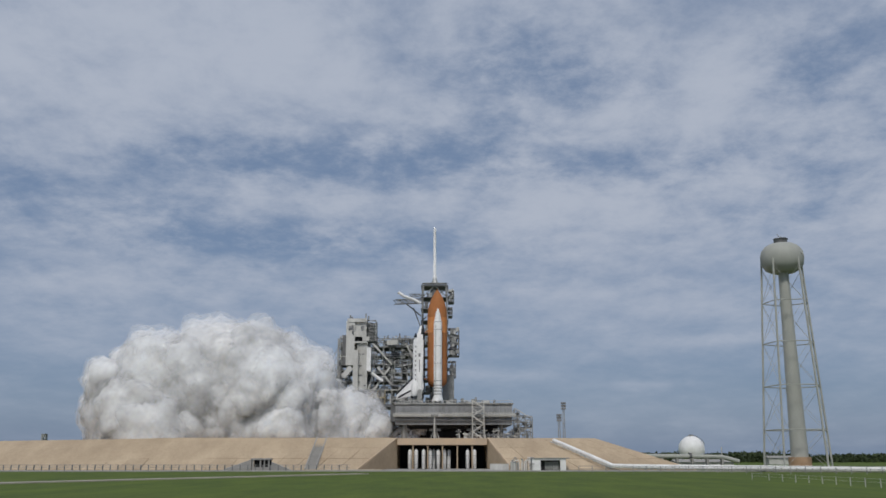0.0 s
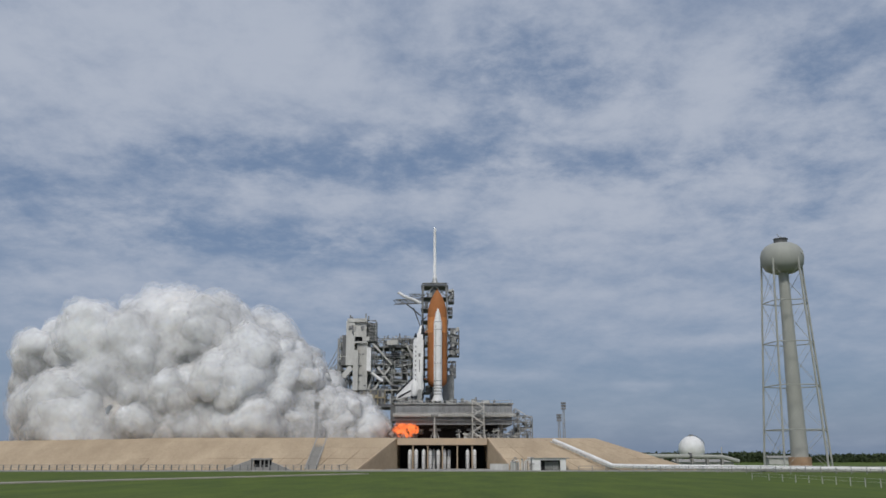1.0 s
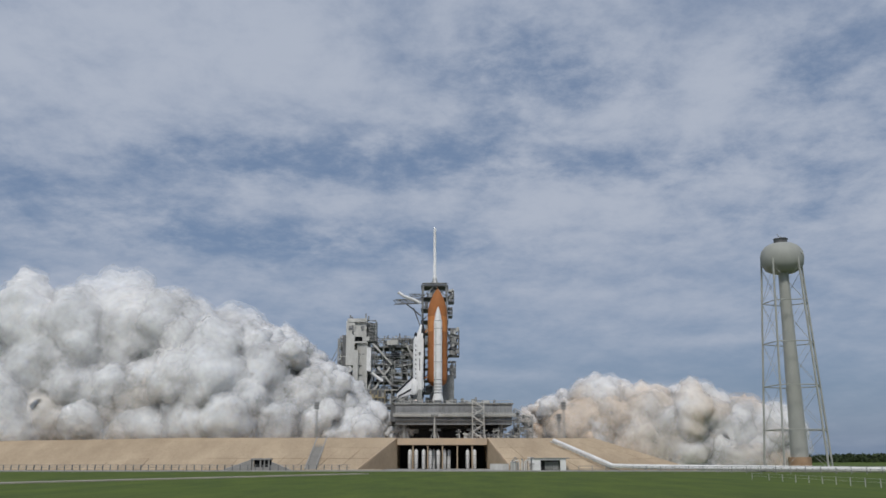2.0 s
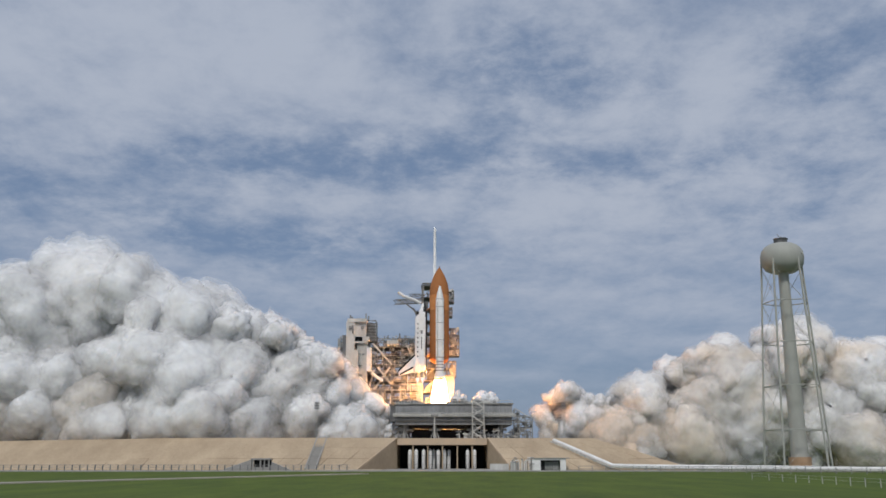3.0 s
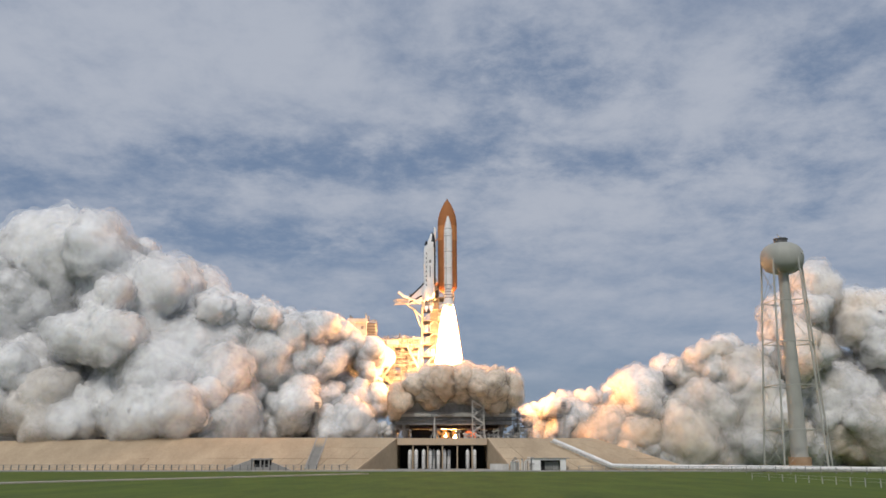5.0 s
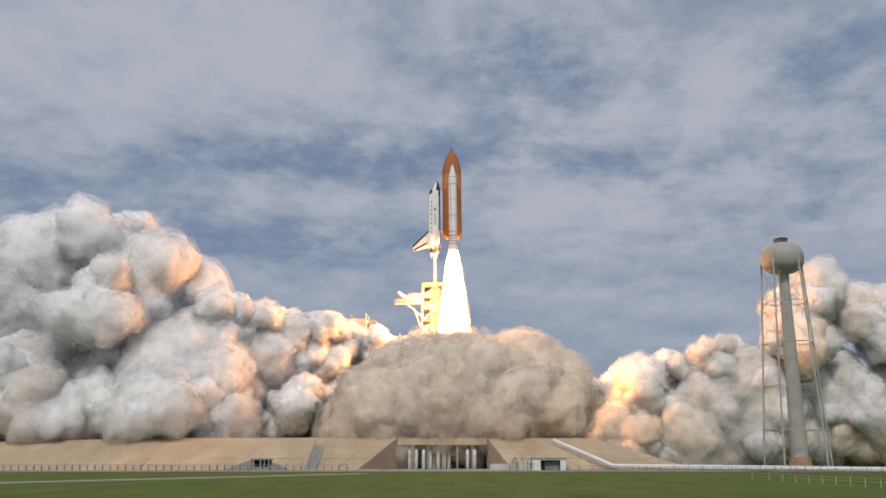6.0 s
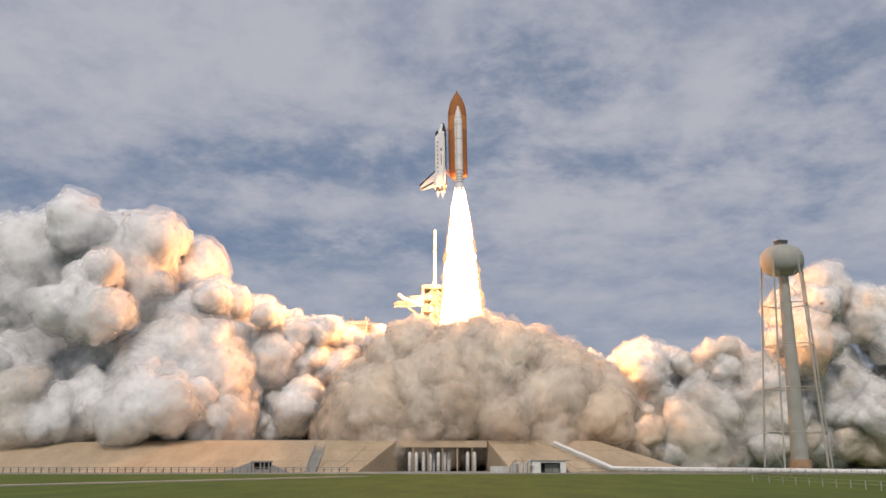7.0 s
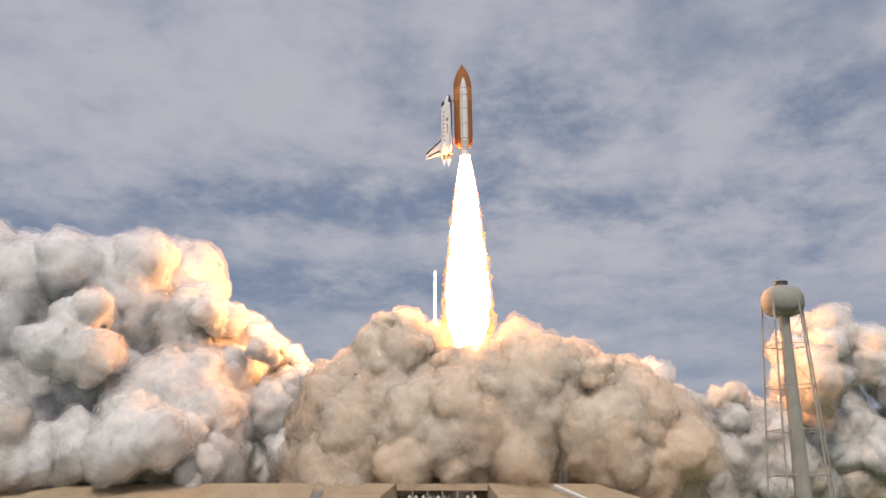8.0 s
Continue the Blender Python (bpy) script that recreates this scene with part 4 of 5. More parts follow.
# ---- rotating service structure ----
def rotating_structure():
    rs = thing("rotating_service_structure", (0, 0, 0), "huge grey steel truss structure with pale wall panels", "service structure")
    x0, x1, y0, y1 = -53.1, -11.9, 452.0, 468.0
    z0, z1 = 29.2, 63.9
    nx, nz = 9, 8
    xs = [x0 + (x1 - x0) * i / nx for i in range(nx + 1)]
    zs = [z0 + (z1 - z0) * k / nz for k in range(nz + 1)]
    for y in (y0, y1):
        for i, x in enumerate(xs):
            part("column", beams([((x, y, z0), (x, y, z1))], 0.6 if i % 3 else 0.9), STEEL, rs)
    rnd = random.Random(2)
    for k, z in enumerate(zs):
        bm = bmesh.new()
        for y in (y0, (y0 + y1) / 2, y1):
            add_beam(bm, (x0, y, z), (x1, y, z), 0.55)
        for x in xs:
            add_beam(bm, (x, y0, z), (x, y1, z), 0.4)
        part("floor_girder", bm, STEEL, rs)
        bm = bmesh.new()
        add_beam(bm, (x0, y0 - 0.5, z + 1.2), (x1, y0 - 0.5, z + 1.2), 0.12)
        part("hand_rail", bm, PANEL, rs)
        if k < nz:
            part("floor", boxed((x0, y0 + 1.5, z - 0.1), (x1, y1, z + 0.1)), STEELD, rs)
            for i in range(nx):
                if rnd.random() < 0.75:
                    a, b = (xs[i], xs[i + 1]) if rnd.random() < 0.5 else (xs[i + 1], xs[i])
                    part("brace", beams([((a, y0, z), (b, y0, zs[k + 1]))], 0.35), STEEL, rs)
                if rnd.random() < 0.6:
                    part("brace", beams([((xs[i], y1, z), (xs[i + 1], y1, zs[k + 1]))], 0.35), STEEL, rs)
            for i in range(nx):
                if rnd.random() < 0.85:
                    w, h = (xs[1] - xs[0]) * (0.3 + 0.6 * rnd.random()), (zs[1] - zs[0]) * (0.4 + 0.5 * rnd.random())
                    part("equipment", boxed((xs[i] + 0.2, y0 + 3 + 5 * rnd.random(), z + 0.1), (xs[i] + 0.2 + w, y0 + 11, z + h)), (STEELD, STEELD, STEEL, PANEL)[rnd.randrange(4)], rs)
    # pipe runs, cable trays and small platforms over the whole face
    for k in range(300):
        x, z = x0 + (x1 - x0) * rnd.random(), z0 + (z1 - z0) * rnd.random()
        y = y0 - 0.4 - 1.6 * rnd.random()
        mat = (PANEL, STEEL, STEEL, STEELD)[k % 4]
        if k % 3 == 0:
            part("pipe_run", beams([((x, y, z), (x, y, min(z + 2 + 7 * rnd.random(), z1)))], 0.25 + 0.3 * rnd.random(), 6), mat, rs)
        elif k % 3 == 1:
            part("cable_tray", beams([((x, y, z), (min(x + 2 + 8 * rnd.random(), x1), y, z))], 0.25 + 0.25 * rnd.random()), mat, rs)
        else:
            part("junction_box", boxed((x, y, z), (x + 0.4 + 1.3 * rnd.random(), y + 0.8, z + 0.4 + 1.2 * rnd.random())), mat, rs)
    for k in range(26):
        x = x0 + (x1 - x0) * rnd.random()
        part("roof_fitting", beams([((x, y0 + 4 * rnd.random(), z1), (x, y0 + 3, z1 + 0.8 + 2.2 * rnd.random()))], 0.3 + 0.5 * rnd.random()), (STEEL, STEELD)[k % 2], rs)
    # big diagonals
    for p, q in (((-35.5, 450.0, 61.3), (-25.9, 450.0, 50.8)), ((-33.0, 450.0, 49.3), (-26.1, 450.0, 40.9)), ((-37.4, 450.0, 38.1), (-34.7, 450.0, 47.9)), ((-26.8, 450.0, 49.3), (-34.5, 450.0, 38.1)), ((-18.3, 450.0, 60.2), (-12.5, 450.0, 49.3))):
        part("main_diagonal", beams([(p, q)], 0.9), PANEL, rs)
    part("white_duct", beams([((-35.9, 448.0, 46.3), (-30.2, 448.0, 42.1))], 1.6, 8), WHITE, rs)
    # the payload room: a pale portal over a tall recessed channel, a truss shaft beside it
    for a, b, mat in ((*((-48.7, 446.0, 49.9), (-44.4, 454.0, 72.1)), PANEL),
                      (*((-48.2, 445.6, 71.6), (-38.5, 454.5, 73.4)), PANEL),
                      (*((-44.9, 447.0, 64.4), (-38.7, 456.0, 71.7)), PANEL),
                      # near-black box painted as the shade of the opening under the portal
                      (*((-44.9, 449.0, 62.4), (-40.9, 456.0, 64.5)), DARK),
                      (*((-40.6, 446.8, 62.2), (-37.2, 456.0, 64.3)), PANEL),
                      (*((-44.9, 445.0, 37.4), (-42.4, 453.0, 57.3)), PANEL),
                      (*((-43.2, 447.6, 37.6), (-38.0, 453.0, 61.9)), PANEL),
                      (*((-38.1, 444.6, 46.9), (-36.0, 452.0, 58.6)), WHITE),
                      (*((-45.1, 446.2, 61.0), (-38.3, 453.0, 62.0)), PANEL),
                      (*((-50.9, 450.0, 50.3), (-48.7, 458.0, 65.5)), STEELD),
                      (*((-45.7, 445.2, 65.8), (-45.1, 446.0, 70.1)), STEELD),
                      (*((-41.5, 446.2, 68.1), (-40.1, 446.9, 69.6)), STEELD),
                      (*((-47.4, 445.3, 68.1), (-45.9, 446.0, 69.5)), STEELD)):
        part("wall_panel", boxed(a, b), mat, rs)
    for a, b in (((-42.8, 447.2, 55.4), (-41.4, 447.5, 55.8)), ((-42.6, 447.2, 49.5), (-40.7, 447.5, 50.0)), ((-42.4, 447.2, 44.8), (-40.3, 447.5, 45.3)), ((-40.5, 447.2, 55.4), (-39.5, 447.5, 55.8)), ((-42.3, 447.2, 41.5), (-41.5, 447.5, 41.9)), ((-39.6, 447.2, 39.7), (-38.5, 447.5, 40.2))):
        part("rung", boxed(a, b), STEELD, rs)
    bm = bmesh.new()
    add_lattice(bm, (-36.5, 453.0, 62.3), (-36.5, 453.0, 72.9), 4.9, 7.0, 7, 0.5, 0.3)
    part("truss_shaft", bm, STEEL, rs)
    part("shaft_cladding", boxed((-38.9, 450.2, 62.3), (-34.6, 455.5, 71.7)), STEEL, rs)
    for k in range(8):
        part("shaft_rung", boxed((-38.9, 449.2, 62.3 + k * 1.5), (-34.0, 449.5, 62.3 + 0.3 + k * 1.5)), STEELD, rs)
    for x, z in ((-47.2, 75.8), (-39.3, 76.4), (-37.9, 75.2), (-46.3, 74.9)):
        part("roof_vent", beams([((x, 450, 72.6), (x, 450, z))], 0.8, 8), STEEL, rs)
    # yellowed equipment level at the bottom
    rnd = random.Random(6)
    part("base_recess", boxed((-44.7, 450.5, 30.3), (-28.9, 456, 37.7)), STEELD, rs)
    for k in range(10):
        x = -44.7 + k * 1.76
        part("base_post", beams([((x, 447.3, 30.3), (x, 447.3, 37.7))], 0.35), (STEEL, YELL)[k % 2], rs)
        if k < 9:
            for z in (30.3, 34.0):
                if rnd.random() < 0.8:
                    part("base_panel", boxed((x + 0.3, 448 + 1.5 * rnd.random(), z + 0.2), (x + 0.6 + 1.3 * rnd.random(), 450.4, z + 1.0 + 2.2 * rnd.random())), (YELL, YELL, STEELD, PANEL)[rnd.randrange(4)], rs)
    for z in (30.3, 34.0, 37.7):
        part("base_beam", beams([((-44.7, 447.3, z), (-28.9, 447.3, z))], 0.4), (STEEL, YELL)[z == 34.0], rs)
    part("base_girder", boxed((-47.2, 446.0, 29.2), (-24.9, 466.0, 30.6)), STEELD, rs)
    # slanted skirt and outer gallery at the far end
    part("chute", beams([((-45.8, 447.0, 49.0), (-49.9, 447.0, 44.0))], 2.6), PANEL, rs)
    bm = bmesh.new()
    for x, z in ((-57.1, 48.4), (-57.7, 44.7), (-58.3, 40.7), (-57.4, 36.7), (-56.9, 33.4)):
        add_box(bm, (x, 455, z - 0.3), (-49.1, 464, z + 0.2))
        add_beam(bm, (x, 455, z + 1.2), (-49.1, 455, z + 1.2), 0.15)
    for x in (-57.4, -54.9, -52.0):
        for y in (455, 463):
            add_beam(bm, (x, y, 32.2), (x, y, 49.8), 0.5)
    part("gallery", bm, STEEL, rs)
    part("stay", beams([((-51.9, 455.0, 62.8), (-60.1, 455.0, 47.0)), ((-51.2, 455.0, 59.9), (-57.8, 455.0, 48.4)), ((-52.2, 455.0, 52.7), (-60.0, 455.0, 46.4))], 0.35), STEEL, rs)
    bm = bmesh.new()
    for x in (-35.4, -24.0, -14.0):
        add_lattice(bm, (x, 460, PAD), (x, 460, 29.4), 3, 3, 5, 0.6, 0.35)
    part("support_leg", bm, STEEL, rs)


rotating_structure()


# ---- the vehicle ----
WIDE = 1.09


def shuttle():
    """Tank, two boosters and the orbiter; the origin is on the tank's axis at the boosters' feet."""
    sh = thing("space_shuttle", (-2.5, 440.0, 31.2), "space shuttle with an orange tank, white boosters and white orbiter", "space shuttle")
    # tank: 8.4 m across, ogive nose
    r = 4.2
    z0, zs, zt = 8.9, 36.8, 56.1
    barrel = [(0.6, z0 - 2.0), (2.6, z0 - 1.3), (3.8, z0), (r, z0 + 1.6)] + [(r, z0 + 1.6 + (zs - 3.0 - z0 - 1.6) * k / 10) for k in range(1, 11)]
    ribbed = [(r + (0.07 if k % 2 else 0.0), zs - 3.0 + 7.7 * k / 24) for k in range(25)]
    nose = []
    for k in range(15):
        f = k / 14
        nose.append((r * (1 - f ** 2.1) ** 0.95 + 0.05, zs + 4.7 + (zt - zs - 4.7) * f))
    tank = part("fuel_tank", turned(barrel, centre=(-0.3, 0), sides=48, sx=1.15), FOAM, sh, "rust-orange foam-covered fuel tank")
    part("intertank", turned(ribbed, centre=(-0.3, 0), sides=48, sx=1.15), FOAML, tank, "paler ribbed band")
    part("tank_nose", turned(nose + [(0.25, zt - 0.2), (0.12, zt + 0.4)], centre=(-0.3, 0), sides=48, sx=1.15), FOAM, tank)
    part("feed_line", beams([((-2.2, -r * 0.9, 9), (-2.2, -r * 0.9, 33)), ((-2.2, -r * 0.9, 33), (-1.6, -r * 0.85, 35))], 0.5, 10), FOAML, tank)
    for s, d in ((-1, -6.35), (1, 6.35)):
        prof = [(2.55, 0.0), (2.45, 0.5), (1.9, 2.6), (1.85, 2.9)]
        bo = part("booster", turned([(1.85, 2.9), (1.85, 38.5), (1.62, 39.4), (1.5, 40.2), (0.9, 43.2), (0.35, 45.1), (0.05, 45.5)], centre=(0, d), sides=32, sx=WIDE), WHITE, sh, "white solid rocket booster")
        part("aft_skirt", turned(prof, centre=(0, d), sides=32, sx=WIDE), WHITE, bo)
        part("nozzle", turned([(1.9, -1.5), (1.6, 0.2), (0.9, 1.5)], centre=(0, d), sides=24, sx=WIDE), STEELD, bo)
        for z, h in ((3.3, 0.3), (4.7, 0.3), (6.1, 0.3), (7.5, 0.3), (9.6, 0.3), (18.2, 0.16), (26.6, 0.16), (34.6, 0.16), (38.4, 0.16)):
            part("joint_ring", turned([(1.86, z), (1.93, z + 0.02), (1.93, z + h), (1.86, z + h + 0.02)], (0, d), 32, WIDE), STEELD, bo, "dark grey joint ring")
        part("tunnel", boxed((-1.2, d - 1.75 if s < 0 else d + 1.45, 5), (-0.8, d - 1.4 if s < 0 else d + 1.8, 37)), PANEL, bo)
        for z in (10, 36.5):
            part("attach_strut", beams([((0, d - s * 1.6, z), (0, s * 3.9, z))], 0.5, 8), WHITE, bo)
    for p, q in (((-4.0, -1.5, 12), (-7.0, -1.8, 11)), ((-4.0, 1.5, 12), (-7.0, 1.8, 11)), ((-4.2, 0, 36), (-7.0, 0, 33.5))):
        part("attach_strut", beams([(p, q)], 0.5, 8), FOAML, sh)

    # orbiter: belly towards the tank, back to the open side
    def section(z, back, belly, half, n=3.2):
        """A ring of the fuselage: back and belly are offsets from the tank's axis."""
        c, h = (back + belly) / 2, (belly - back) / 2
        ring = []
        for i in range(28):
            a = 2 * math.pi * i / 28
            ca, sa = math.cos(a), math.sin(a)
            ring.append((c + h * math.copysign(abs(ca) ** (2 / n), ca), half * math.copysign(abs(sa) ** (2 / n), sa), z))
        return ring

    secs = [(3.6, -13.0, -7.6, 2.6), (5.0, -13.4, -7.4, 2.75), (12, -13.4, -7.4, 2.75), (20, -13.4, -7.4, 2.75), (28.5, -13.4, -7.4, 2.75), (30.4, -13.2, -7.4, 2.7), (31.4, -12.3, -7.4, 2.6),
            (33.0, -11.7, -7.45, 2.4), (34.5, -11.1, -7.6, 2.1), (36.3, -10.4, -7.9, 1.6), (37.6, -9.9, -8.3, 1.0), (38.3, -9.4, -8.7, 0.35)]
    bm = bmesh.new()
    rings = [[bm.verts.new((x, y, z)) for x, y, z in section(*s)] for s in secs]
    for a, b in zip(rings, rings[1:]):
        for i in range(28):
            f = bm.faces.new((a[i], a[(i + 1) % 28], b[(i + 1) % 28], b[i]))
            f.smooth = True
            m = f.calc_center_median()
            f.material_index = 1 if (m.x > -8.3 or m.z > 37.3 or (m.z > 33.5 and m.x > -9.3)) else 0
    bm.faces.new(rings[0][::-1])
    bm.faces.new(rings[-1])
    orb = part("orbiter", bm, TILEW, sh, "white winged orbiter with black tiles")
    orb.location.x = 1.1
    orb.data.materials.append(TILEB)
    bm = bmesh.new()
    for y in (-1.7, -0.6, 0.6, 1.7):
        add_hull(bm, [(-13.0, y - 0.45, 32.0), (-13.0, y + 0.45, 32.0), (-12.2, y - 0.4, 33.6), (-12.2, y + 0.4, 33.6), (-12.6, y - 0.4, 32.0), (-11.9, y + 0.4, 33.6), (-11.9, y - 0.4, 33.6)])
    add_box(bm, (-12.3, -2.52, 31.6), (-11.4, -2.3, 33.0))
    add_box(bm, (-12.3, 2.3, 31.6), (-11.4, 2.52, 33.0))
    part("cockpit_window", bm, TILEB, orb)
    bm = bmesh.new()
    for k in range(9):
        add_box(bm, (-12.2, -2.82, 8 + k * 2.3), (-11.75, -2.7, 8.9 + k * 2.3))
        add_box(bm, (-12.2, 2.7, 8 + k * 2.3), (-11.75, 2.82, 8.9 + k * 2.3))
    part("bay_vent", bm, STEELD, orb)
    part("bay_door_seam", boxed((-11.4, -2.84, 5.5), (-11.3, -2.72, 29.0)), PANEL, orb)
    # a dark lettering bar and a flag patch on the flank
    part("flank_marking", boxed((-10.3, -2.85, 14.5), (-9.9, -2.74, 20.5)), STEELD, orb)
    part("flag_patch", boxed((-10.6, -2.85, 22.0), (-9.6, -2.74, 23.6)), STEEL, orb)
    for s in (-1, 1):
        bm = bmesh.new()
        up, dn = [], []
        for y, zl, zr, t in ((2.6, 27.0, 4.2, 0.75), (4.6, 18.0, 4.2, 0.65), (11.9, 9.3, 5.2, 0.22)):
            up.append([(-8.2 - t, s * y, zr), (-8.2 - t * 1.4, s * y, (zl + zr) / 2), (-8.15, s * y, zl)])
            dn.append([(-8.0, s * y, zr), (-7.75, s * y, (zl + zr) / 2), (-8.0, s * y, zl)])
        U = [[bm.verts.new(p) for p in row] for row in up]
        D = [[bm.verts.new(p) for p in row] for row in dn]
        for i in range(2):
            for j in range(2):
                bm.faces.new((U[i][j], U[i + 1][j], U[i + 1][j + 1], U[i][j + 1]))
                f = bm.faces.new((D[i][j + 1], D[i + 1][j + 1], D[i + 1][j], D[i][j]))
                f.material_index = 1
            bm.faces.new((U[i][0], D[i][0], D[i + 1][0], U[i + 1][0]))
            f = bm.faces.new((U[i][2], U[i + 1][2], D[i + 1][2], D[i][2]))
            f.material_index = 1
        for e in (0, 2):
            bm.faces.new((U[e][0], U[e][1], U[e][2], D[e][2], D[e][1], D[e][0]))
        bmesh.ops.recalc_face_normals(bm, faces=bm.faces[:])
        wing = part("wing", bm, TILEW, orb, "white delta wing with black edges")
        wing.data.materials.append(TILEB)
        bm = bmesh.new()
        add_lathe(bm, [(1.0, 3.0), (1.5, 4.0), (1.6, 7.0), (1.2, 9.5), (0.4, 11.0)], (-12.3, s * 2.2), 18, 1.15, 0.9)
        part("engine_pod", bm, TILEW, orb)
    # fin
    bm = bmesh.new()
    add_hull(bm, [(-13.2, -0.35, 11.5), (-13.2, 0.35, 11.5), (-13.2, -0.5, 5.2), (-13.2, 0.5, 5.2), (-21.3, -0.12, 4.0), (-21.3, 0.12, 4.0), (-21.3, -0.12, 1.4), (-21.3, 0.12, 1.4), (-13.2, -0.3, 3.4), (-13.2, 0.3, 3.4)])
    fin = part("fin", bm, TILEW, orb)
    bm = bmesh.new()
    add_hull(bm, [(-13.2, -0.56, 12.3), (-13.2, 0.56, 12.3), (-13.4, -0.58, 11.3), (-13.4, 0.58, 11.3), (-21.6, -0.34, 4.4), (-21.6, 0.34, 4.4), (-21.3, -0.34, 3.5), (-21.3, 0.34, 3.5)])
    part("fin_edge", bm, TILEB, fin, "black fin edge")
    bm = bmesh.new()
    add_hull(bm, [(-14.0, -0.62, 6.2), (-14.0, 0.62, 6.2), (-20.6, -0.4, 2.6), (-20.6, 0.4, 2.6), (-20.8, -0.4, 1.7), (-20.8, 0.4, 1.7), (-14.2, -0.62, 5.2), (-14.2, 0.62, 5.2)])
    part("rudder", bm, TILEB, fin, "black rudder")
    for x, y in ((-12.0, 0.0), (-9.6, -1.4), (-9.6, 1.4)):
        part("main_engine", turned([(1.2, 0.6), (1.05, 1.6), (0.7, 2.8), (0.35, 3.6)], centre=(x, y), sides=20), STEEL, orb)
    for x, y in ((-12.0, 0.0), (-9.6, -1.4), (-9.6, 1.4)):
        part("engine_flame", turned([(0.08, -2.6), (0.4, -1.6), (0.7, -0.6), (0.95, 0.5)], centre=(x, y), sides=16), ENGINE, orb, "pale pinkish engine flame")
    part("body_flap", boxed((-8.6, -2.5, 1.8), (-8.0, 2.5, 4.2)), TILEB, orb)
    return sh


SHUTTLE = shuttle()


def plume_mesh(length, r0, r1, seed, tip=0.2):
    """A ragged widening jet, from its mouth downwards."""
    bm = bmesh.new()
    rings = []
    n, sides = 110, 56
    for k in range(n + 1):
        f = k / n
        r = r0 + (r1 - r0) * f ** 0.75
        if f > 1 - tip:
            r *= max(0.03, math.cos((f - 1 + tip) / tip * math.pi / 2) ** 0.7)
        ring = []
        for i in range(sides):
            a = 2 * math.pi * i / sides
            rag = noise.noise((3 * math.cos(a) + seed, 3 * math.sin(a), f * length * 0.16)) * 0.20 + noise.noise((7 * math.cos(a) + seed, 7 * math.sin(a), f * length * 0.55)) * 0.13 + noise.noise((14 * math.cos(a) + seed, 14 * math.sin(a), f * length * 1.2)) * 0.06
            rr = r * (1 + rag * min(1, f * 3))
            ring.append(bm.verts.new((rr * math.cos(a), rr * math.sin(a), -f * length)))
        rings.append(ring)
    for a, b in zip(rings, rings[1:]):
        for i in range(sides):
            bm.faces.new((a[i], b[i], b[(i + 1) % sides], a[(i + 1) % sides])).smooth = True
    bm.faces.new(rings[0])
    bm.faces.new(rings[-1][::-1])
    return bm


PLUMES = [part("booster_flame", plume_mesh(104, 2.5, 12.6, s, 0.3), PLUME, SHUTTLE, "blinding yellow-white booster flame") for s in (1.0, 9.0)]


for jet, s in zip(PLUMES, (4.0, 14.0)):
    part("flame_edge", plume_mesh(105, 2.7, 14.6, s), FRINGE, jet, "torn orange fringe of the flame")


# ---- smoke: rigid billows that roll outwards ----
def billow_form(seed, n, shells):
    """A cauliflower of vapour, radius about 1: knobs on knobs, blended where they meet, within thin torn shells.
    Points, faces and the layer of each face."""
    rnd = np.random.RandomState(seed)

    def ways(n):
        v = rnd.normal(size=(n, 3))
        return v / np.linalg.norm(v, axis=1)[:, None]

    off = Vector((seed * 7.3, seed * 3.1, seed * 5.7))
    core = ways(11) * rnd.uniform(0.25, 0.66, (11, 1)) * np.array((1.15, 1.0, 0.8))
    cr = rnd.uniform(0.28, 0.46, 11)
    mid = np.concatenate([c + ways(9) * r * 0.8 for c, r in zip(core, cr)])
    mr = rnd.uniform(0.10, 0.2, len(mid))
    centres = np.concatenate([np.zeros((1, 3)), core, mid])
    radii = np.concatenate([[0.5], cr, mr])

    def layer(n, swell, off):
        # a cube's grid blown up to a ball
        index, points, faces = {}, [], []

        def corner(p):
            if p not in index:
                index[p] = len(points)
                points.append([math.tan(c / n * math.pi / 4) for c in p])
            return index[p]

        for axis in range(3):
            for side in (-n, n):
                for i in range(-n, n, 2):
                    for j in range(-n, n, 2):
                        quad = []
                        for u, v in ((i, j), (i + 2, j), (i + 2, j + 2), (i, j + 2)):
                            p = [u, v]
                            p.insert(axis, side)
                            quad.append(corner(tuple(p)))
                        faces.append(quad if (side > 0) == (axis != 1) else quad[::-1])
        d = np.array(points)
        d /= np.linalg.norm(d, axis=1)[:, None]
        b = d @ centres.T
        q = b * b - (centres ** 2).sum(1)[None, :] + (radii ** 2)[None, :]
        hit = np.where(q > 0, b + np.sqrt(np.maximum(q, 0)), 0)
        far = np.log(np.exp(hit * 22).sum(axis=1)) / 22
        d *= (far * 0.77 / far.mean() * swell)[:, None]
        # bent by large eddies, knobbly with small ones
        out = []
        for p in d:
            v = Vector(p)
            w = v + noise.noise_vector(v * 1.6 + off) * 0.11 + noise.noise_vector(v * 4.0 + off) * 0.015
            knob = abs(noise.noise(w * 2.6 + off)) * 0.16 + abs(noise.noise(w * 6.0 - off)) * 0.10 + abs(noise.noise(w * 13.0 + off)) * 0.05
            out.append((w + v.normalized() * (knob - 0.08))[:])
        return out, faces

    points, faces, layers = [], [], []
    for k, (m, swell) in enumerate([(n, 1.0)] + shells):
        p, f = layer(m, swell, off + Vector((0.13, 0.07, 0.1)) * k)
        faces += [[i + len(points) for i in q] for q in f]
        points += p
        layers += [k] * len(f)
    return np.array(points), faces, layers


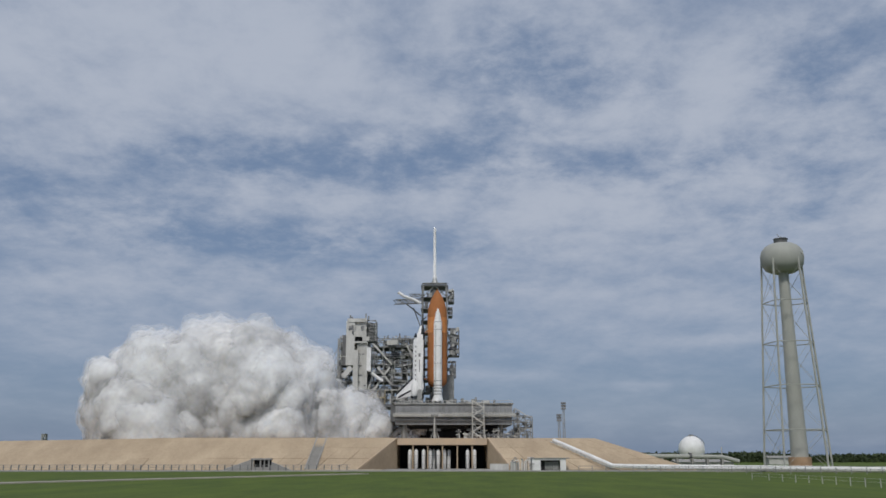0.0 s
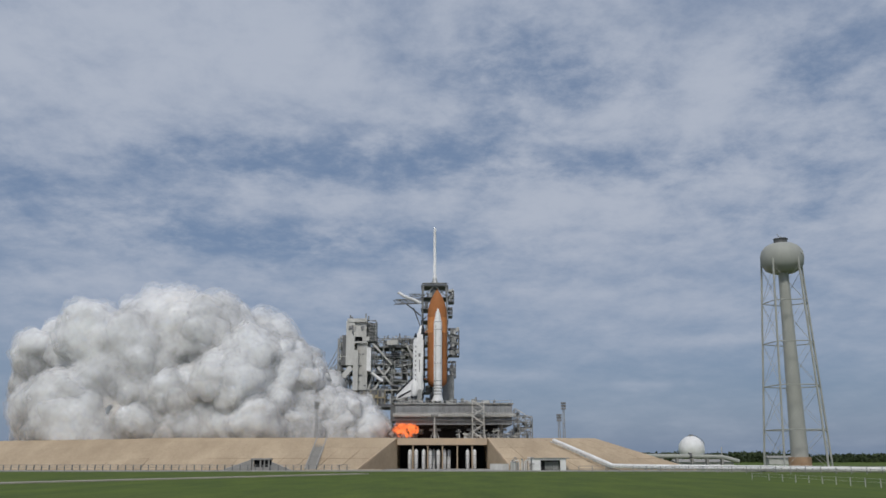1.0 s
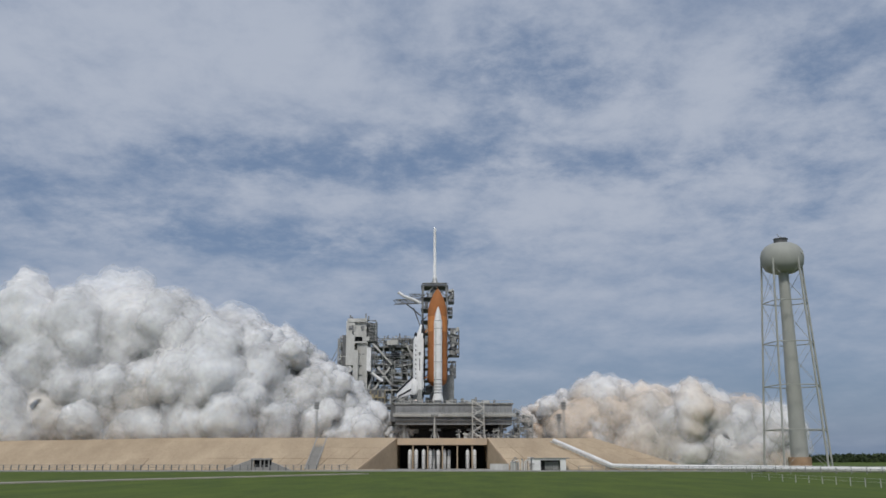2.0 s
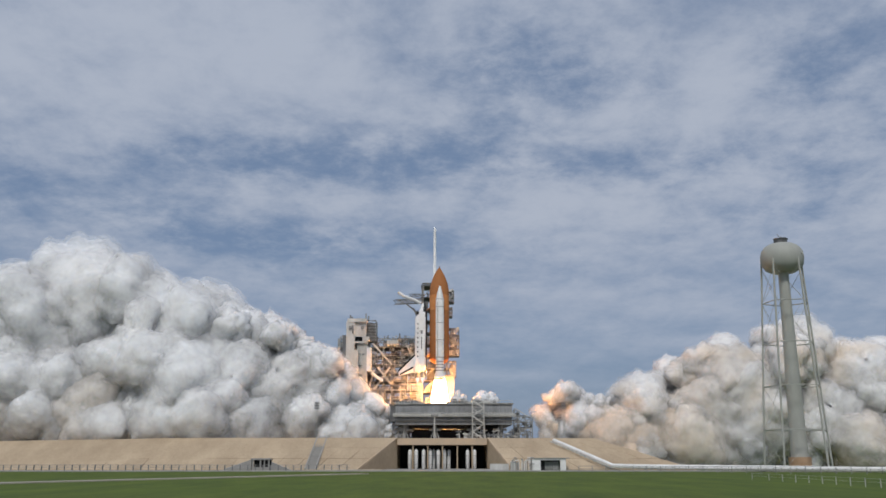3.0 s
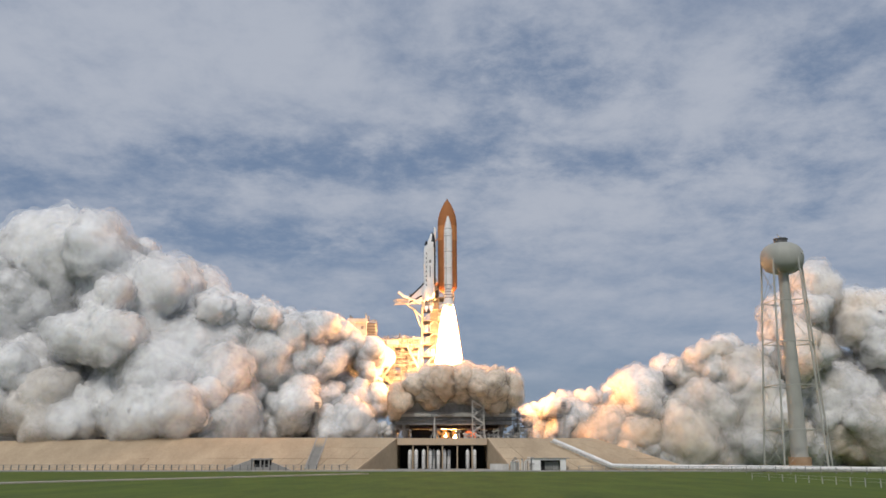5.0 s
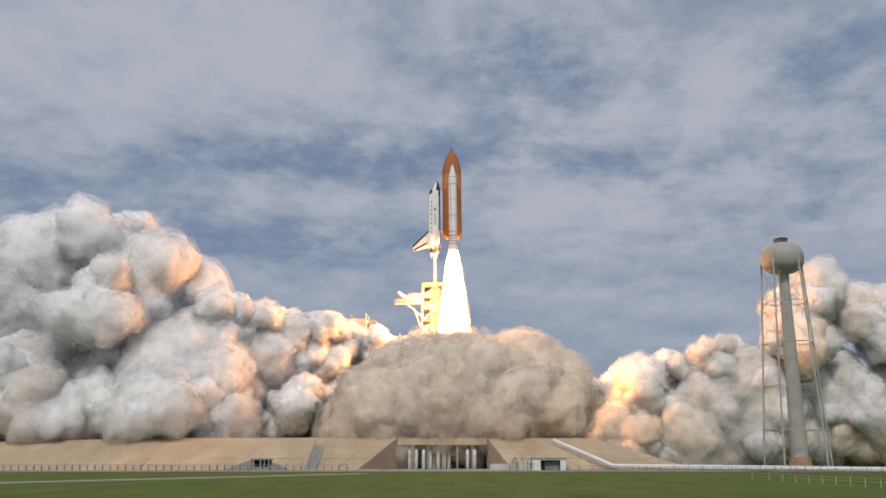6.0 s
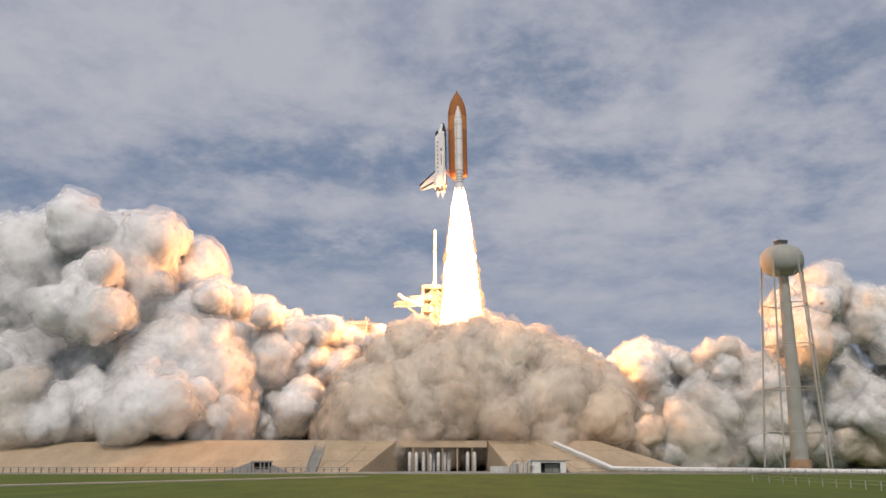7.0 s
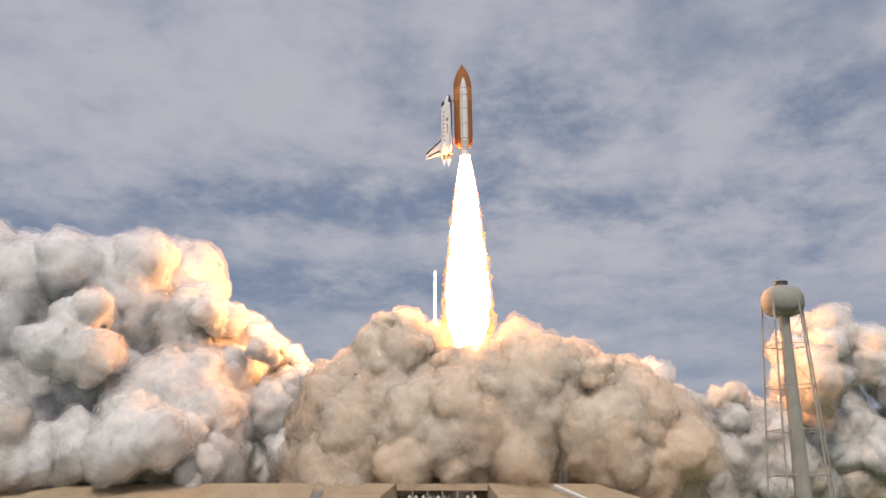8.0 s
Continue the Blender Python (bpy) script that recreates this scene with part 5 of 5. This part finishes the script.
def billow_mesh(name, form, r, mats):
    me = bpy.data.meshes.new(name)
    me.from_pydata((form[0] * r).tolist(), [], form[1])
    me.polygons.foreach_set("use_smooth", [True] * len(me.polygons))
    for m in mats:
        me.materials.append(m)
    if len(mats) > 1:
        me.polygons.foreach_set("material_index", form[2])
    return me


FORMS = {4: [billow_form(7 + k, 10, [(12, 1.10), (12, 1.20), (11, 1.28)]) for k in range(7)], 5: [billow_form(70 + k, 16, [(20, 1.08), (20, 1.16), (18, 1.23)]) for k in range(9)]}
FLAMES = [billow_form(170 + k, 12, [(10, 1.25), (10, 1.5)]) for k in range(7)]


def table(times, columns, rows):
    def height(t, x):
        return float(np.interp(t, times, [np.interp(x, columns, r) for r in rows]))
    return height


def under(height, t, x, r, lobes=False):
    """The cloud's height over the whole breadth of a billow."""
    near_root = -90 < x < 60
    if lobes:
        return min(height(t, x - 0.35 * r), height(t, x), height(t, x + 0.35 * r))
    w = 0.3 if r < 18 else 0.75 if near_root else 0.45
    return min(height(t, x - w * r), height(t, x), height(t, x + w * r)) - (0.1 * r if near_root else 0.0)


def drift(ob, rows, rnd):
    """Key a billow along its places, rolling slowly."""
    axis = Vector((rnd.uniform(-1, 1), rnd.uniform(-1, 1), rnd.uniform(-1, 1))).normalized()
    a0, rate = rnd.random() * 360, rnd.uniform(3, 7) * rnd.choice((-1, 1))
    walk(ob, [(t, Matrix.Translation(p) @ Matrix.Rotation(radians(a0 + rate * t), 4, axis)) for t, p in rows])


def cloud(name, label):
    return thing(name, (0, 0, 0), label, "smoke")


MADE = {}


def billow(base, r, mat, rnd):
    """One rigid piece of a cloud; pieces of one form and size share their mesh."""
    level = 5 if r > 18 else 4
    k = rnd.randrange(len(FORMS[level]))
    key = (k, r, mat[0].name)
    if key not in MADE:
        MADE[key] = billow_mesh("billow", FORMS[level][k], r, mat)
    return shared("billow", MADE[key], base, Matrix())


def steam_cloud(rnd):
    """Steam driven out of the trench's south end, from the start on."""
    base = cloud("steam_cloud", "huge white billowing steam cloud rolling from the flame trench")
    times = [0, 1.0, 1.5, 3.0, 3.5, 4.5, 6.5, 8.0]
    cols = [-306, -252, -212, -185, -158, -131, -117, -104, -77, -50, -25]
    top = table(times, cols, [
        [10, 10, 10, 15, 53, 59, 63, 69, 60, 37, 22],
        [10, 10, 46, 72, 76, 80, 80, 76, 68, 38, 21],
        [10, 34, 62, 89, 79, 80, 76, 72, 67, 45, 24],
        [34, 83, 97, 111, 100, 92, 87, 82, 72, 54, 27],
        [61, 97, 103, 122, 108, 98, 90, 84, 73, 73, 31],
        [95, 112, 114, 133, 113, 98, 93, 87, 78, 75, 50],
        [120, 126, 119, 120, 141, 116, 97, 90, 80, 76, 68],
        [145, 144, 138, 129, 132, 142, 122, 104, 83, 65, 72]])
    front = lambda t: float(np.interp(t, times, [-175, -210, -228, -277, -290, -301, -314, -325]))
    root = lambda t: float(np.interp(t, [0, 3.5, 4.5, 6.5, 8], [-21, -24, -24, -21, -20]))
    for k in range(186):
        a, b, c = rnd.random(), rnd.random() ** 0.75, rnd.uniform(-1, 1)
        if k % 3 == 0:
            b = 1.0 - 0.12 * rnd.random()
        if k % 3 == 1:
            b *= 0.2
        if k % 11 == 0:
            a *= 0.25
        r = rnd.choice((10.0, 13.0, 17.0, 21.0)) if a > 0.2 else rnd.choice((5.0, 6.5, 8.0))
        if b > 0.85:
            r = min(r, rnd.choice((10.0, 13.0, 17.0)))
        if k < 62:
            a, b, c = (k * 0.618 + 0.1 * rnd.random()) % 1.0, rnd.choice((0.05, 0.15, 0.45, 0.75, 0.97)), rnd.uniform(-0.6, 0.5)
            r = rnd.choice((22.0, 27.0, 32.0)) if a > 0.28 else rnd.choice((13.0, 16.0, 20.0)) if a > 0.14 else rnd.choice((6.5, 8.0, 10.0))
        if k >= 132:
            a, b, r = 0.03 + 0.25 * rnd.random(), rnd.choice((0.05, 0.35, 0.7, 0.97)), rnd.choice((8.0, 10.0, 13.0, 16.0))
        if k >= 160:
            a, b, r = 0.06 + 0.34 * rnd.random(), 0.35 * rnd.random(), rnd.choice((10.0, 13.0, 16.0))
        # every second lowest billow takes the colour with the foot's shade in it
        ob = billow(base, r, DUSTSHADE if b < 0.1 and k % 2 else STEAM, rnd)
        rows = []
        for t in times:
            x = root(t) - 0.8 * r + a * (front(t) + 1.9 * r - root(t))
            h = under(top, t, x, r)
            floor = PAD - 2.0
            z = floor + r * 0.45 + b * max(0.0, h - r * 0.88 - floor - r * 0.45) if h - r > floor - r * 0.5 else h - r * 0.88
            dep = (16 + 3.2 * t) * (0.5 + 0.5 * min(1, a * 3))
            y = 432 + c * dep - (1 - b) * 3.0 * t + float(np.interp(x, [-150, -80], [0, 1])) * float(np.interp(t, [3, 4.5, 6.5], [0, 7, 16]))
            if x > -75:
                y = max(y, 388 + 1.2 * r)
            rows.append((t, Vector((x, y, z))))
        BILLOWS.append((ob, rows))


def exhaust_cloud(rnd):
    """Booster exhaust thrown out of the north end."""
    base = cloud("exhaust_cloud", "grey and tan billowing booster exhaust beyond the pad")
    times = [1.5, 1.7, 2.8, 3.5, 4.5, 6.5, 8.0]
    cols = [33, 47, 61, 78, 112, 132, 146, 160, 183, 202, 231]
    top = table(times, cols, [
        [28, 38, 38, 32, -0, -3, -3, -3, -3, -3, -3],
        [24, 35, 47, 39, 31, 8, -3, -3, -3, -3, -3],
        [20, 34, 45, 37, 54, 60, 67, 72, 67, 62, 61],
        [20, 24, 44, 38, 55, 68, 72, 68, 83, 88, 89],
        [24, 32, 39, 39, 55, 64, 68, 63, 97, 102, 98],
        [35, 47, 51, 53, 59, 65, 67, 64, 100, 107, 104],
        [64, 75, 84, 85, 65, 60, 61, 64, 97, 107, 104]])
    front = lambda t: float(np.interp(t, times, [88, 123, 236, 245, 250, 256, 259]))
    root = lambda t: float(np.interp(t, times, [40, 40, 47, 47, 41, 41, 44]))
    for k in range(98):
        a, b, c = rnd.random(), rnd.random() ** 0.8, rnd.uniform(-1, 1)
        if k % 3 == 0:
            b = 1.0 - 0.12 * rnd.random()
        if k % 3 == 1:
            b *= 0.2
        r = rnd.choice((8.0, 10.0, 13.0, 16.0))
        if a < 0.15:
            r = rnd.choice((5.0, 7.0))
        if k < 46:
            a, b, c, r = (k + rnd.random()) / 46, rnd.uniform(0.0, 0.97) * (0.3 if k % 2 else 1), rnd.uniform(-0.1, 0.8), rnd.choice((19.0, 23.0, 27.0)) if k > 8 else 11.0
        ob = billow(base, r, RUSTY if b < 0.16 and k % 2 else EXHAUST, rnd)
        rows = [(0, Vector((50 + 10 * a, 436, -30 - r))), (1.1, Vector((50 + 10 * a, 436, -28 - r)))]
        for t in times:
            x = root(t) + 0.7 * r + a * (front(t) - 1.5 * r - root(t))
            h = under(top, t, x, r)
            floor = float(np.interp(x, [60, 100], [PAD, 0.5]))
            z = floor + r * 0.4 + b * max(0.0, h - r * 0.88 - floor - r * 0.4) if h - r > floor - r * 0.5 else h - r * 0.88
            if t < 3:
                z = min(z, h - 1.05 * r)
            y = 450 + c * (10 + 3.5 * t) * (0.4 + 0.6 * a)
            rows.append((t, Vector((x, y, z))))
        BILLOWS.append((ob, rows))


def pad_cloud(rnd):
    """Tan smoke that wells up round the platform and swallows it."""
    base = cloud("pad_cloud", "tan smoke billowing up round the launch platform")
    times = [4.0, 4.5, 5.8, 6.5, 7.0, 8.0]
    cols = [-64, -48, -32, -17, -1, 15, 30, 46, 62, 82, 103]
    top = table(times, cols, [
        [7, 7, 12, 23, 35, 34, 20, 12, 7, 7, 7],
        [7, 7, 18, 35, 40, 43, 35, 15, 7, 7, 7],
        [7, 18, 48, 58, 62, 55, 56, 54, 33, 10, 7],
        [7, 26, 58, 62, 60, 49, 62, 60, 48, 26, 7],
        [7, 38, 60, 68, 68, 63, 65, 58, 50, 38, 12],
        [48, 80, 88, 90, 80, 68, 84, 79, 72, 66, 51]])
    lo = lambda t: float(np.interp(t, times, [-15, -19, -38, -42, -44, -62]))
    hi = lambda t: float(np.interp(t, times, [21, 29, 46, 62, 70, 106]))
    for k in range(78):
        a, b, c = rnd.random(), rnd.random() ** 0.8, rnd.uniform(-1, 1)
        if k % 3 == 0:
            b = 1.0 - 0.1 * rnd.random()
        if k % 3 == 1:
            b *= 0.2
        early = k % 3 == 0
        r = rnd.choice((6.0, 7.5, 9.0)) if early else rnd.choice((10.0, 13.0, 17.0))
        if not early and k % 6:
            b, c, r = rnd.choice((0.15, 0.5, 0.97)), rnd.uniform(-0.5, 0.8), rnd.choice((20.0, 24.0, 28.0))
        ob = billow(base, r, TAN, rnd)
        hide = Vector((-25 + 50 * a, 436, -22 - r))
        t0 = 3.55 if early else 4.6
        rows = [(0, hide), (t0, hide + Vector((0, 0, 2)))]
        for t in times:
            if t < t0 + 0.3:
                continue
            x = lo(t) + 0.7 * min(r, 14) + a * (hi(t) - lo(t) - 1.4 * min(r, 14))
            h = under(top, t, x, r, True)
            floor = float(np.interp(t, [4.0, 4.5, 5.8], [31.0, 22.0, PAD]))
            if c < -0.2 and t > 6:
                floor = 8.0
            z = floor + r * 0.35 + b * max(0.0, h - r * 0.88 - floor - r * 0.35)
            y = 424 + c * 4 - (6 + 20 * (0.5 - 0.5 * c)) * float(np.interp(t, [4.0, 4.5, 5.8, 8.0], [0.2, 0.6, 0.85, 1.15]))
            rows.append((t, Vector((x, min(y, 432 - r), z))))
        BILLOWS.append((ob, rows))


def sprays_and_fire(rnd):
    """Water jets on the deck and tongues of fire below it."""
    jets = thing("water_spray", (0, 0, 0), "white domes of sprayed water on the platform deck", "water spray")
    me0 = billow_mesh("spray_dome", FORMS[4][2], 3.4, STEAM)
    for (x, y, z), t0 in (((7.3, 418.0, 31.0), 2.45), ((18.1, 418.0, 31.5), 2.3), ((22.0, 418.0, 30.7), 2.3), ((26.3, 440.0, 20.5), 1.25)):
        ob = shared("spray_dome", me0, jets, Matrix())
        BILLOWS.append((ob, [(0, Vector((x, y, z - 7))), (t0, Vector((x, y, z - 7))), (t0 + 0.3, Vector((x, y, z))), (4.5, Vector((x + 0.5, y, z + 0.6))), (8.0, Vector((x + 0.5, y, z)))]))
    wisps = thing("steam_wisp", (0, 0, 0), "thin pinkish steam drifting from under the platform", "steam")
    for k in range(9):
        x, y, z = -21.3 + 1.25 * k, 422.5 + 0.9 * rnd.random(), PAD + 1.2 + 3.2 * rnd.random()
        ob = billow(wisps, 2.6, STEAM, rnd)
        BILLOWS.append((ob, [(0, Vector((x, y, z))), (1.0, Vector((x - 1.5, y, z + 0.3))), (2.2, Vector((x - 4, y, z + 0.6))), (4.0, Vector((x - 8, y, z + 1.5))), (8.0, Vector((x - 14, y + 2, z + 4)))]))
    fire = thing("trench_fire", (0, 0, 0), "orange fire licking out of the flame trench", "fire")
    for k, (x, y, z, r, ta, tb) in enumerate(((*(-16.4, 408.5, 17.2), 2.6, 0.65, 1.25), (*(-20.0, 408.5, 16.8), 2.2, 0.8, 1.3), (*(-13.2, 408.5, 17.0), 2.0, 0.75, 1.2), (*(10.8, 412.0, 15.2), 1.5, 3.9, 5.2), (*(13.3, 412.0, 14.7), 1.2, 3.9, 5.2), (*(23.5, 402.0, 14.0), 2.0, 5.6, 6.9), (*(21.0, 402.0, 13.7), 1.5, 5.6, 6.9))):
        ob = shared("flame", billow_mesh("flame", FLAMES[k], r, [FIRE]), fire, Matrix())
        down = Vector((x, 436, -6))
        BILLOWS.append((ob, [(0, down), (ta - 0.25, down), (ta, Vector((x, y, z))), (tb, Vector((x + 1, y, z + 0.3))), (tb + 0.25, down), (8.0, down)]))


BILLOWS = []
steam_cloud(random.Random(31))
exhaust_cloud(random.Random(32))
pad_cloud(random.Random(33))
sprays_and_fire(random.Random(34))


# ---- what moves ----
def motions():
    rnd = random.Random(77)
    for ob, rows in BILLOWS:
        drift(ob, rows, rnd)
    x0, y0, z0 = SHUTTLE.location
    climb = [(0.00, -2.54, 31.22, 0.0), (1.75, -2.54, 31.22, 0.0), (2.00, -2.46, 31.78, 0.0), (2.40, -2.12, 35.45, 0.0), (2.80, -1.70, 40.56, 0.0), (3.00, -1.56, 42.56, 0.0), (3.50, -1.00, 49.14, 0.0), (4.00, 0.29, 56.93, 0.0), (4.50, 1.30, 66.82, -0.1), (5.20, 3.19, 83.34, -0.3), (6.00, 5.14, 105.60, -0.5), (6.50, 6.66, 121.55, -0.6), (7.00, 8.36, 139.11, -0.8), (7.50, 10.24, 157.90, -0.9), (8.00, 11.57, 179.44, -1.0)]
    walk(SHUTTLE, [(t, pose(x, y0, z, 0, ry, 0)) for t, x, z, ry in climb])
    for flame, d in zip(PLUMES, (-6.35, 6.35)):
        walk(flame, [(0, pose(0, d, -160)), (1.95, pose(0, d, -160)), (2.3, pose(0, d, -1.2)), (5.0, pose(0, d, -1.2, 0, 0, 30)), (6.5, pose(0, d, -1.2, 0, 0, 45)), (8.0, pose(0, d, -1.2, 0, 0.7, 60))])


motions()
